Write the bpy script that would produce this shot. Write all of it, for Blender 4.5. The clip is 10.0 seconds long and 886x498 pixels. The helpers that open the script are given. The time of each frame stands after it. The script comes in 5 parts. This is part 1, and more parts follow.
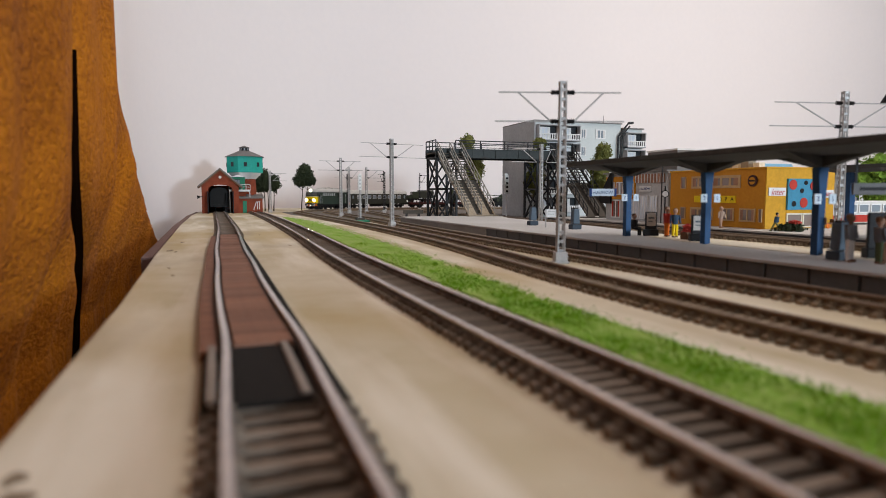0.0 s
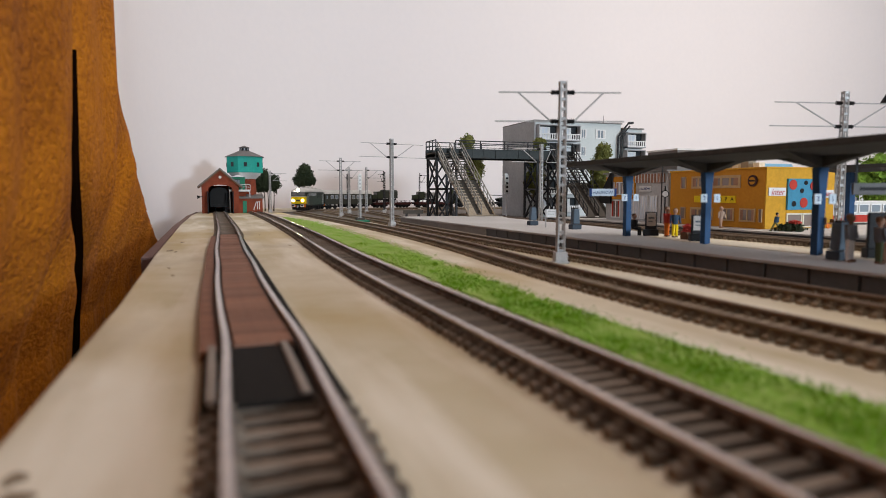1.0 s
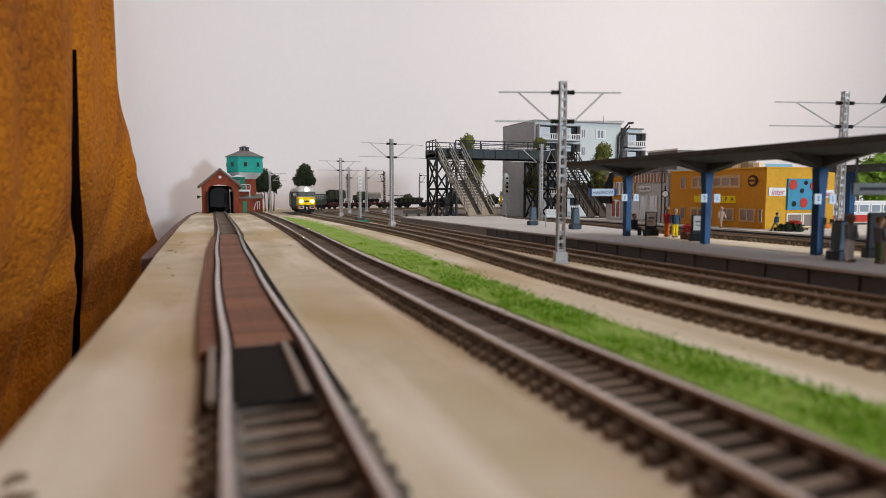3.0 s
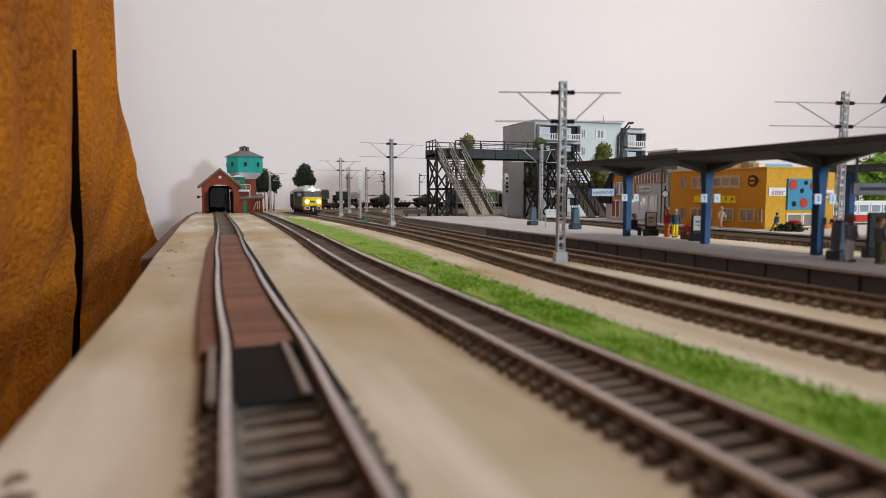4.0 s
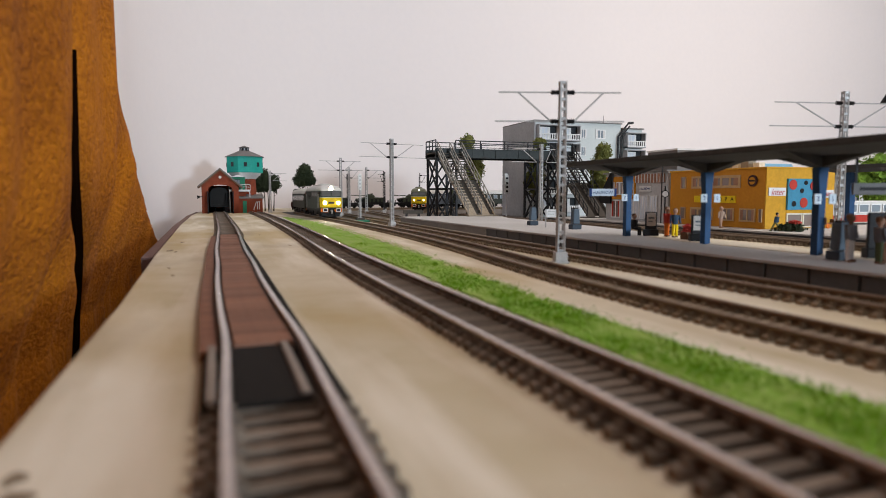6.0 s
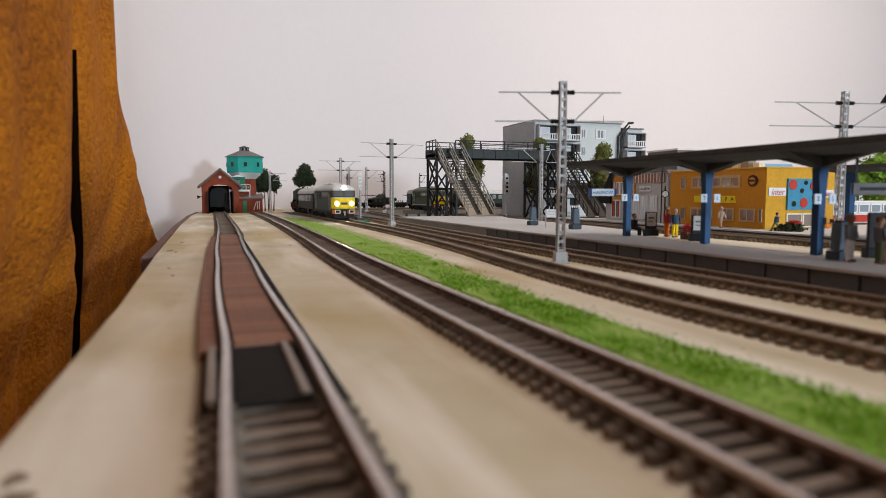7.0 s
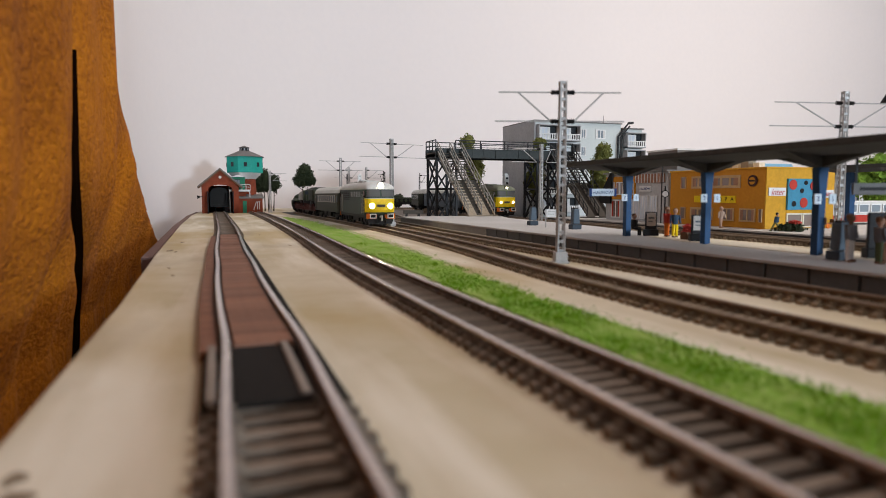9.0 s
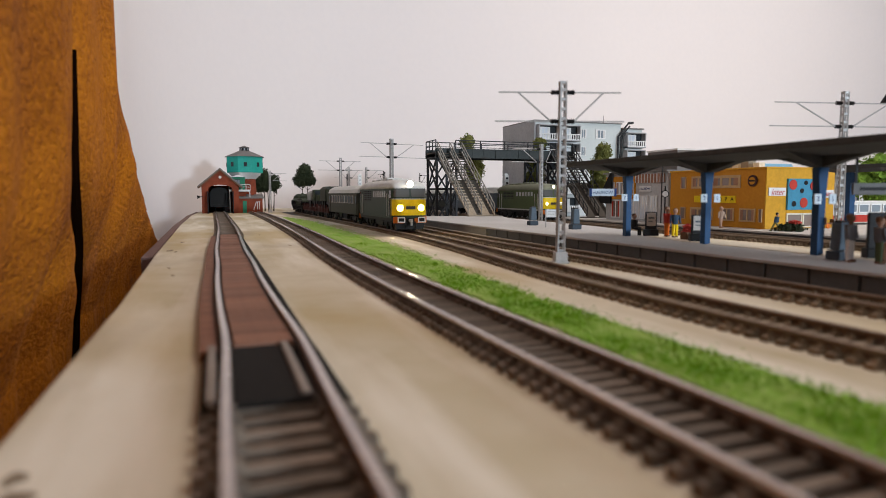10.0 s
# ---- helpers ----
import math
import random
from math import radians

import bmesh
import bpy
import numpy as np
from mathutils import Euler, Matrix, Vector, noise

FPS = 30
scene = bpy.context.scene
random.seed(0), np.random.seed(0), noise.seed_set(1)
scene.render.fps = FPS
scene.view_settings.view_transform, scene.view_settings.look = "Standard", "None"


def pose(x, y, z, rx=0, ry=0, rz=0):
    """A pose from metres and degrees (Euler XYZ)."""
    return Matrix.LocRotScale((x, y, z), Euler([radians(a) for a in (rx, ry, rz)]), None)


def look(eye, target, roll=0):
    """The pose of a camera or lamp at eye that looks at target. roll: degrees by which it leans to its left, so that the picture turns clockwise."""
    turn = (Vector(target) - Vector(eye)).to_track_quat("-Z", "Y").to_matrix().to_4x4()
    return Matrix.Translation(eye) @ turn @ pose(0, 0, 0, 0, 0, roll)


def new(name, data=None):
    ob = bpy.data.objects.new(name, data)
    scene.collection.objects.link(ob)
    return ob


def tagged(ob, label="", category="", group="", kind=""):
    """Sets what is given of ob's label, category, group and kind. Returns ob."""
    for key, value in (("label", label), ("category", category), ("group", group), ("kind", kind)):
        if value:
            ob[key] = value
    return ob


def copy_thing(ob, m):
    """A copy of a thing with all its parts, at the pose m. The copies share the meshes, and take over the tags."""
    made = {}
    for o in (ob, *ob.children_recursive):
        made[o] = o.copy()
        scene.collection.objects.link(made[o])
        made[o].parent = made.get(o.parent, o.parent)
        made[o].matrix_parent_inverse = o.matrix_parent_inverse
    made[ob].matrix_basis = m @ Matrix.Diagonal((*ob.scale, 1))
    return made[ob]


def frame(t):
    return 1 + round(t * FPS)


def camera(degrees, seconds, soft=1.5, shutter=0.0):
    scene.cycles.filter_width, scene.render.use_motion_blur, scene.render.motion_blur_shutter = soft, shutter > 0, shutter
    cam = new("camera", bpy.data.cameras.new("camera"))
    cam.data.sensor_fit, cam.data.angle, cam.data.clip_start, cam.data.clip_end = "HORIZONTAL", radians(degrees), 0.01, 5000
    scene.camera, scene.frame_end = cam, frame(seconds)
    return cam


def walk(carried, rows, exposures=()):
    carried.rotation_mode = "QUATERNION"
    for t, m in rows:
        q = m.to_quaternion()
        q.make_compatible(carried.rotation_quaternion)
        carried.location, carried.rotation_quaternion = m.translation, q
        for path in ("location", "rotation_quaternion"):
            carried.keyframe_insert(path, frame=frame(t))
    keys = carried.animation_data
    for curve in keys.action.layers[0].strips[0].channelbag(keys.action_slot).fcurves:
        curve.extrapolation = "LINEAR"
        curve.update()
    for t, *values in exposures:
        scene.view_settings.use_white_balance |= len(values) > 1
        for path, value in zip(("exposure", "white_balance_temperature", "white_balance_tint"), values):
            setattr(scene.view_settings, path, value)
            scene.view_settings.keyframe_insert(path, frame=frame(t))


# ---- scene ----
cam = camera(70, 10.0, soft=0.75)
cam.data.dof.use_dof = True
cam.data.dof.focus_distance = 0.85
cam.data.dof.aperture_fstop = 15
EYE = pose(0, 0, 0.039, 90 - 4.9, 0, -19.8)
walk(cam, [(0.0, EYE), (10.0, EYE)])

# ---- light: a window behind the camera, a ceiling lamp and an added second one ----
world = bpy.data.worlds.new("room_air")
world.use_nodes = True
world.node_tree.nodes["Background"].inputs[0].default_value = (0.9, 0.92, 1.0, 1)
world.node_tree.nodes["Background"].inputs[1].default_value = 0.1
scene.world = world


def area(name, m, w, h, power, colour):
    li = bpy.data.lights.new(name, "AREA")
    li.shape, li.size, li.size_y, li.energy, li.color = "RECTANGLE", w, h, power, colour
    ob = new(name, li)
    ob.matrix_basis = m
    return ob


area("window_light", look((1.38, -2.57, 0.42), (0.2, 1.5, 0.06)), 0.5, 0.2, 78, (0.76, 0.895, 1.0))
area("ceiling_light_glow", look((1.22, 0.45, 1.49), (1.22, 0.4501, 0)), 0.9, 0.9, 22, (1.0, 0.875, 0.785))
# added second ceiling lamp, never seen, that brightens the wall's right part
area("ceiling_light_glow", look((2.2, 1.0, 1.49), (2.2, 1.0001, 0)), 0.9, 0.9, 9, (1.0, 0.90, 0.84))

# ---- materials ----
M = 0.001


def rgb(c):
    return (c[0], c[1], c[2], 1)


def mat(name, a, rough=0.6, metal=0.0, b=None, grain=400, stain=40, bump=0.15, size=0.0003, spread=0.35, each=0.0, glow=0.0, spec=0.2, fine=1.0):
    """Two noise scales between colours a and b, grain relief, and a shift from piece to piece."""
    m = bpy.data.materials.new(name)
    m.use_nodes = True
    n, l = m.node_tree.nodes, m.node_tree.links
    s = n["Principled BSDF"]
    b = b or tuple(v * 0.72 for v in a)
    tc = n.new("ShaderNodeTexCoord")
    n1, n2 = n.new("ShaderNodeTexNoise"), n.new("ShaderNodeTexNoise")
    n1.inputs["Scale"].default_value, n2.inputs["Scale"].default_value = grain, stain
    n1.inputs["Detail"].default_value, n2.inputs["Detail"].default_value = 6, 4
    add = n.new("ShaderNodeMath")
    add.operation = "MULTIPLY_ADD"
    add.inputs[1].default_value = fine
    ra = n.new("ShaderNodeMapRange")
    ra.inputs[1].default_value, ra.inputs[2].default_value = 0.5 + fine / 2 - spread, 0.5 + fine / 2 + spread
    mx = n.new("ShaderNodeMix")
    mx.data_type = "RGBA"
    mx.inputs[6].default_value, mx.inputs[7].default_value = rgb(a), rgb(b)
    l.new(tc.outputs["Object"], n1.inputs["Vector"])
    l.new(tc.outputs["Object"], n2.inputs["Vector"])
    l.new(n1.outputs[0], add.inputs[0])
    l.new(n2.outputs[0], add.inputs[2])
    l.new(add.outputs[0], ra.inputs[0])
    l.new(ra.outputs[0], mx.inputs[0])
    out = mx.outputs[2]
    if each:
        oi = n.new("ShaderNodeObjectInfo")
        mr = n.new("ShaderNodeMapRange")
        mr.inputs[3].default_value, mr.inputs[4].default_value = 1 - each, 1 + each
        hs = n.new("ShaderNodeHueSaturation")
        l.new(oi.outputs["Random"], mr.inputs[0])
        l.new(mr.outputs[0], hs.inputs["Value"])
        l.new(out, hs.inputs["Color"])
        out = hs.outputs[0]
    l.new(out, s.inputs["Base Color"])
    s.inputs["Roughness"].default_value, s.inputs["Metallic"].default_value = rough, metal
    s.inputs["Specular IOR Level"].default_value = spec
    if bump:
        bp = n.new("ShaderNodeBump")
        bp.inputs["Strength"].default_value, bp.inputs["Distance"].default_value = bump, size
        l.new(n1.outputs[0], bp.inputs["Height"])
        l.new(bp.outputs[0], s.inputs["Normal"])
    if glow:
        s.inputs["Emission Color"].default_value, s.inputs["Emission Strength"].default_value = rgb(a), glow
    return m


def glass(name, c, rough=0.08):
    m = bpy.data.materials.new(name)
    m.use_nodes = True
    s = m.node_tree.nodes["Principled BSDF"]
    s.inputs["Base Color"].default_value, s.inputs["Roughness"].default_value = rgb(c), rough
    s.inputs["Specular IOR Level"].default_value = 0.8
    return m


WALL = mat("wall_paint", (0.80, 0.755, 0.765), 0.9, b=(0.775, 0.735, 0.75), grain=60, stain=1.2, bump=0.05, size=0.001)
PLAIN = mat("room_plaster", (0.50, 0.47, 0.45), 0.9, grain=30, stain=2, bump=0.05)
FLOORM = mat("room_floor_wood", (0.30, 0.19, 0.11), 0.5, grain=20, stain=3, bump=0.05)
def board_paint():
    m = mat("painted_board", (0.57, 0.515, 0.41), 0.75, b=(0.41, 0.345, 0.22), grain=90, stain=7, bump=0.08, size=0.0004, spread=0.16, fine=0.2)
    n, l = m.node_tree.nodes, m.node_tree.links
    s = n["Principled BSDF"]
    base = s.inputs["Base Color"].links[0].from_socket
    tc = n.new("ShaderNodeTexCoord")
    for scale, turn, seed, lo, hi, c, k in (((38, 5, 1), 0.25, 0, 0.46, 0.62, (0.70, 0.655, 0.575), 0.75), ((9, 4, 1), 0.1, 7, 0.50, 0.64, (0.40, 0.30, 0.14), 0.7), ((16, 6, 1), -0.3, 13, 0.55, 0.66, (0.34, 0.28, 0.20), 0.55)):
        mp, nz, mr, mx = n.new("ShaderNodeMapping"), n.new("ShaderNodeTexNoise"), n.new("ShaderNodeMapRange"), n.new("ShaderNodeMix")
        mp.inputs["Scale"].default_value, mp.inputs["Rotation"].default_value, mp.inputs["Location"].default_value = scale, (0, 0, turn), (seed, seed, 0)
        nz.inputs["Scale"].default_value, nz.inputs["Detail"].default_value = 1.0, 5
        mr.inputs[1].default_value, mr.inputs[2].default_value, mr.inputs[4].default_value = lo, hi, k
        mx.data_type = "RGBA"
        mx.inputs[7].default_value = rgb(c)
        l.new(tc.outputs["Object"], mp.inputs[0])
        l.new(mp.outputs[0], nz.inputs["Vector"])
        l.new(nz.outputs[0], mr.inputs[0])
        l.new(mr.outputs[0], mx.inputs[0])
        l.new(base, mx.inputs[6])
        base = mx.outputs[2]
    l.new(base, s.inputs["Base Color"])
    return m


BOARD = board_paint()
CLOTH = mat("towelling", (0.45, 0.148, 0.005), 0.95, b=(0.17, 0.042, 0.001), grain=330, stain=13, bump=1.0, size=0.0026, spread=0.36)
SLEEPER = mat("sleeper_plastic", (0.205, 0.16, 0.126), 0.85, b=(0.11, 0.085, 0.066), grain=900, stain=120, each=0.3)
SLEEPER2 = mat("sleeper_weathered", (0.25, 0.192, 0.13), 0.85, b=(0.14, 0.104, 0.07), grain=900, stain=120, each=0.3)
RAIL = mat("rail_brown", (0.085, 0.056, 0.044), 0.6, 0.2, b=(0.055, 0.035, 0.028), grain=600, stain=60)
HEAD = mat("rail_head", (0.53, 0.445, 0.40), 0.2, 0.7, b=(0.38, 0.325, 0.305), grain=300, stain=40, bump=0.05)
RAIL2 = mat("rail_weathered", (0.15, 0.105, 0.072), 0.7, 0.1, grain=600, stain=60)
HEAD2 = mat("rail_head_dull", (0.26, 0.20, 0.15), 0.5, 0.3, grain=300, stain=40, bump=0.05)
PITM = mat("pit_planks", (0.235, 0.115, 0.075), 0.7, b=(0.165, 0.078, 0.05), grain=500, stain=30, each=0.2)
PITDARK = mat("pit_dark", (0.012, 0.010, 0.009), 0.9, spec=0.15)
GRASS = mat("grass_fibres", (0.28, 0.50, 0.03), 0.9, b=(0.125, 0.33, 0.014), grain=260, stain=16, bump=0.6, size=0.002)
TURF = mat("thin_turf", (0.19, 0.35, 0.04), 0.9, b=(0.28, 0.38, 0.10), grain=300, stain=45, bump=0.6, size=0.002, spread=0.2)
PLATTOP = mat("platform_paving", (0.47, 0.465, 0.465), 0.85, b=(0.36, 0.355, 0.355), grain=500, stain=14)
PLATSIDE = mat("platform_wall", (0.095, 0.099, 0.106), 0.8, grain=500, stain=40)
CREAM = mat("light_strip", (0.76, 0.69, 0.56), 0.8, grain=300, stain=20)
CONC = mat("concrete", (0.50, 0.50, 0.50), 0.85, b=(0.38, 0.38, 0.38), grain=700, stain=60)
STEEL = mat("mast_steel", (0.45, 0.45, 0.455), 0.55, 0.3, grain=500, stain=60)
DARKST = mat("dark_steel", (0.032, 0.033, 0.037), 0.6, 0.2, grain=500, stain=60)
GIRDER = mat("girder_steel", (0.030, 0.034, 0.034), 0.5, 0.2, b=(0.016, 0.019, 0.019), grain=400, stain=45)
BLACK = mat("black_plastic", (0.010, 0.010, 0.011), 0.55, grain=500, stain=60)
CANOPY = mat("canopy_dark", (0.062, 0.063, 0.064), 0.8, b=(0.04, 0.041, 0.042), grain=300, stain=25)
BADGE = mat("badge_brown", (0.06, 0.022, 0.018), 0.6)
BLUE = mat("post_blue", (0.022, 0.078, 0.19), 0.5, grain=500, stain=50)
BINBASE = mat("bin_base", (0.04, 0.055, 0.075), 0.6)
BINM = mat("bin_slate", (0.085, 0.115, 0.15), 0.6, grain=500, stain=60)
POSTER = mat("poster_paper", (0.62, 0.60, 0.58), 0.8, grain=500, stain=60)
WHITE = mat("white_paint", (0.78, 0.78, 0.78), 0.6, grain=500, stain=40)
SIGNBLUE = mat("sign_pale_blue", (0.70, 0.80, 0.90), 0.5, grain=500, stain=40)
SIGNINK = mat("sign_ink", (0.02, 0.06, 0.22), 0.5, grain=500, stain=40)
STAIRW = mat("stair_tan", (0.33, 0.275, 0.21), 0.8, b=(0.23, 0.19, 0.14), grain=500, stain=50)
STAIRD = mat("stair_dark", (0.085, 0.075, 0.065), 0.8, grain=500, stain=50)
BRICK = mat("brick_red", (0.31, 0.07, 0.034), 0.85, b=(0.15, 0.036, 0.02), grain=700, stain=50)
ROOFG = mat("roof_grey", (0.20, 0.19, 0.185), 0.8, grain=500, stain=40)
TEAL = mat("tank_teal", (0.02, 0.36, 0.30), 0.55, b=(0.015, 0.27, 0.23), grain=300, stain=40)
GREENP = mat("door_green", (0.03, 0.22, 0.13), 0.6, grain=300, stain=40)
YELLOW = mat("facade_ochre", (0.56, 0.245, 0.02), 0.7, b=(0.47, 0.19, 0.015), grain=300, stain=18)
YELLOWL = mat("gable_yellow", (0.66, 0.34, 0.03), 0.7, grain=300, stain=18)
GREYF = mat("facade_grey", (0.52, 0.52, 0.53), 0.8, grain=300, stain=20)
APG = mat("gable_grey", (0.45, 0.455, 0.47), 0.85, grain=300, stain=20)
APF = mat("facade_pale_green", (0.53, 0.565, 0.565), 0.85, b=(0.47, 0.505, 0.51), grain=300, stain=20)
PANE = glass("window_glass", (0.20, 0.24, 0.28))
PANEL = glass("window_glass_light", (0.40, 0.42, 0.44))
APWIN = glass("window_glass_curtained", (0.62, 0.66, 0.72))
SCREEN = glass("cab_glass", (0.085, 0.085, 0.085), 0.15)
MAUVE = glass("window_glass_warm", (0.21, 0.16, 0.14))
DARKG = glass("dark_glass", (0.03, 0.035, 0.04))
CURT = mat("window_curtain", (0.36, 0.19, 0.12), 0.8, grain=900, stain=160)
SKYB = mat("panel_blue", (0.06, 0.27, 0.42), 0.6, grain=300, stain=20)
RED = mat("red_paint", (0.50, 0.045, 0.03), 0.6, grain=300, stain=40)
ORANGE = mat("orange_paint", (0.70, 0.17, 0.02), 0.6, grain=300, stain=40)
LOCY = mat("loco_yellow", (0.93, 0.66, 0.008), 0.45, grain=300, stain=40, bump=0.05)
LOCG = mat("loco_dark_green", (0.020, 0.047, 0.034), 0.5, b=(0.024, 0.032, 0.024), grain=300, stain=30, spec=0.25)
LOLIVE = mat("loco_roof_olive", (0.17, 0.18, 0.13), 0.65, grain=300, stain=30)
LOCG2 = mat("loco_olive_green", (0.066, 0.092, 0.034), 0.5, grain=300, stain=30)
LOCR = mat("loco_roof_grey", (0.58, 0.58, 0.57), 0.6, grain=300, stain=30)
COACH = mat("coach_olive", (0.038, 0.041, 0.032), 0.6, b=(0.03, 0.032, 0.026), grain=300, stain=30)
COACHB = mat("coach_blue_grey", (0.09, 0.11, 0.135), 0.55, grain=300, stain=30)
COACHR = mat("coach_roof", (0.56, 0.56, 0.54), 0.6, b=(0.44, 0.44, 0.43), grain=300, stain=30)
FLATR = mat("wagon_red_brown", (0.075, 0.022, 0.02), 0.7, grain=300, stain=50)
FLATD = mat("wagon_dark", (0.022, 0.021, 0.021), 0.7, grain=300, stain=50)
ARMY = mat("army_green", (0.045, 0.055, 0.035), 0.75, grain=300, stain=50)
TARP = mat("tarpaulin", (0.055, 0.06, 0.05), 0.85, grain=300, stain=50)
LAMPW2 = mat("headlight_dim", (1.0, 0.9, 0.62), 0.4, grain=300, bump=0, glow=5.0)
LAMPW = mat("headlight_glow", (1.0, 0.86, 0.55), 0.4, grain=300, bump=0, glow=90.0)
BARK = mat("bark", (0.05, 0.036, 0.028), 0.9, grain=700, stain=60, bump=0.5)
PINE = mat("leaves_dark", (0.020, 0.030, 0.014), 0.85, b=(0.036, 0.045, 0.022), grain=500, stain=60)
LEAF = mat("leaves_olive", (0.16, 0.155, 0.04), 0.85, b=(0.07, 0.085, 0.022), grain=500, stain=60)
LEAFB = mat("leaves_bright", (0.17, 0.27, 0.03), 0.85, b=(0.09, 0.17, 0.02), grain=500, stain=60)
SKIN = mat("figure_paint_skin", (0.45, 0.27, 0.19), 0.7, grain=500, stain=60)
BROWN = mat("figure_paint_brown", (0.16, 0.085, 0.05), 0.7, grain=500, stain=120)
BUSW = mat("bus_white", (0.70, 0.68, 0.66), 0.5, grain=300, stain=30)

# ---- mesh helpers: all lengths in millimetres ----


def box(bm, x0, x1, y0, y1, z0, z1):
    v = [bm.verts.new((x * M, y * M, z * M)) for z in (z0, z1) for x, y in ((x0, y0), (x1, y0), (x1, y1), (x0, y1))]
    for f in ((3, 2, 1, 0), (4, 5, 6, 7), (0, 1, 5, 4), (1, 2, 6, 5), (2, 3, 7, 6), (3, 0, 4, 7)):
        bm.faces.new([v[i] for i in f])


def ring(bm, p, r, n, side, up, turn=0.0):
    return [bm.verts.new((p + (side * math.cos(2 * math.pi * i / n + turn) + up * math.sin(2 * math.pi * i / n + turn)) * r) * M) for i in range(n)]


def tube(bm, p, q, r, r2=None, n=8, turn=0.0):
    p, q = Vector(p), Vector(q)
    d = (q - p).normalized()
    side = d.cross(Vector((0, 0, 1)))
    side = Vector((1, 0, 0)) if side.length < 1e-4 else side.normalized()
    up = side.cross(d)
    a, b = ring(bm, p, r, n, side, up, turn), ring(bm, q, r if r2 is None else r2, n, side, up, turn)
    for i in range(n):
        bm.faces.new((a[i], a[(i + 1) % n], b[(i + 1) % n], b[i]))
    bm.faces.new(a[::-1])
    bm.faces.new(b)


def beam(bm, p, q, w):
    tube(bm, p, q, w * 0.7071, n=4, turn=math.pi / 4)


def prism(bm, pts, a, b, axis="y"):
    """A closed outline pushed from a to b along an axis; the outline lies in the other two."""
    def at(u, v, s):
        c = {"y": (u, s, v), "x": (s, u, v), "z": (u, v, s)}[axis]
        return bm.verts.new((c[0] * M, c[1] * M, c[2] * M))
    lo, hi = [at(u, v, a) for u, v in pts], [at(u, v, b) for u, v in pts]
    k = len(pts)
    for i in range(k):
        bm.faces.new((lo[i], lo[(i + 1) % k], hi[(i + 1) % k], hi[i]))
    bm.faces.new(lo[::-1])
    bm.faces.new(hi)


def ball(bm, p, r, sz=1.0, n=1):
    bmesh.ops.create_icosphere(bm, subdivisions=n, radius=r * M, matrix=Matrix.Translation(Vector(p) * M) @ Matrix.Diagonal((1, 1, sz, 1)))


def part(name, bm, material, parent, label="", bevel=0.0, smooth=False):
    bmesh.ops.recalc_face_normals(bm, faces=bm.faces)
    me = bpy.data.meshes.new(name)
    bm.to_mesh(me)
    bm.free()
    me.materials.append(material)
    if smooth:
        me.shade_smooth()
    ob = new(name, me)
    ob.parent = parent
    if label:
        tagged(ob, label)
    if bevel:
        mod = ob.modifiers.new("bevel", "BEVEL")
        mod.width, mod.segments, mod.limit_method = bevel * M, 2, "ANGLE"
    return ob


def boxpart(name, dims, material, parent, label="", bevel=0.0):
    bm = bmesh.new()
    for d in (dims if isinstance(dims[0], tuple) else (dims,)):
        box(bm, *d)
    return part(name, bm, material, parent, label, bevel)


def thing(name, x, y, z, label, category, turn=0.0, group="", kind=""):
    ob = new(name)
    ob.empty_display_size = 0.01
    ob.matrix_basis = pose(x * M, y * M, z * M, 0, 0, turn)
    return tagged(ob, label, category, group, kind)


def lone(name, bm, material, label, category="", kind="", group="", bevel=0.0, smooth=False):
    ob = part(name, bm, material, None, "", bevel, smooth)
    return tagged(ob, label, category, group, kind)


def word(text, size, material, parent, m, name="lettering", slant=0.0):
    cu = bpy.data.curves.new(name, "FONT")
    cu.shear = slant
    cu.body, cu.size, cu.align_x, cu.align_y, cu.extrude = text, size * M, "CENTER", "CENTER", 0.1 * M
    tmp = bpy.data.objects.new(name, cu)
    me = bpy.data.meshes.new_from_object(tmp)
    bpy.data.objects.remove(tmp)
    me.materials.clear()
    me.materials.append(material)
    ob = new(name, me)
    ob.parent = parent
    ob.matrix_basis = m
    return ob


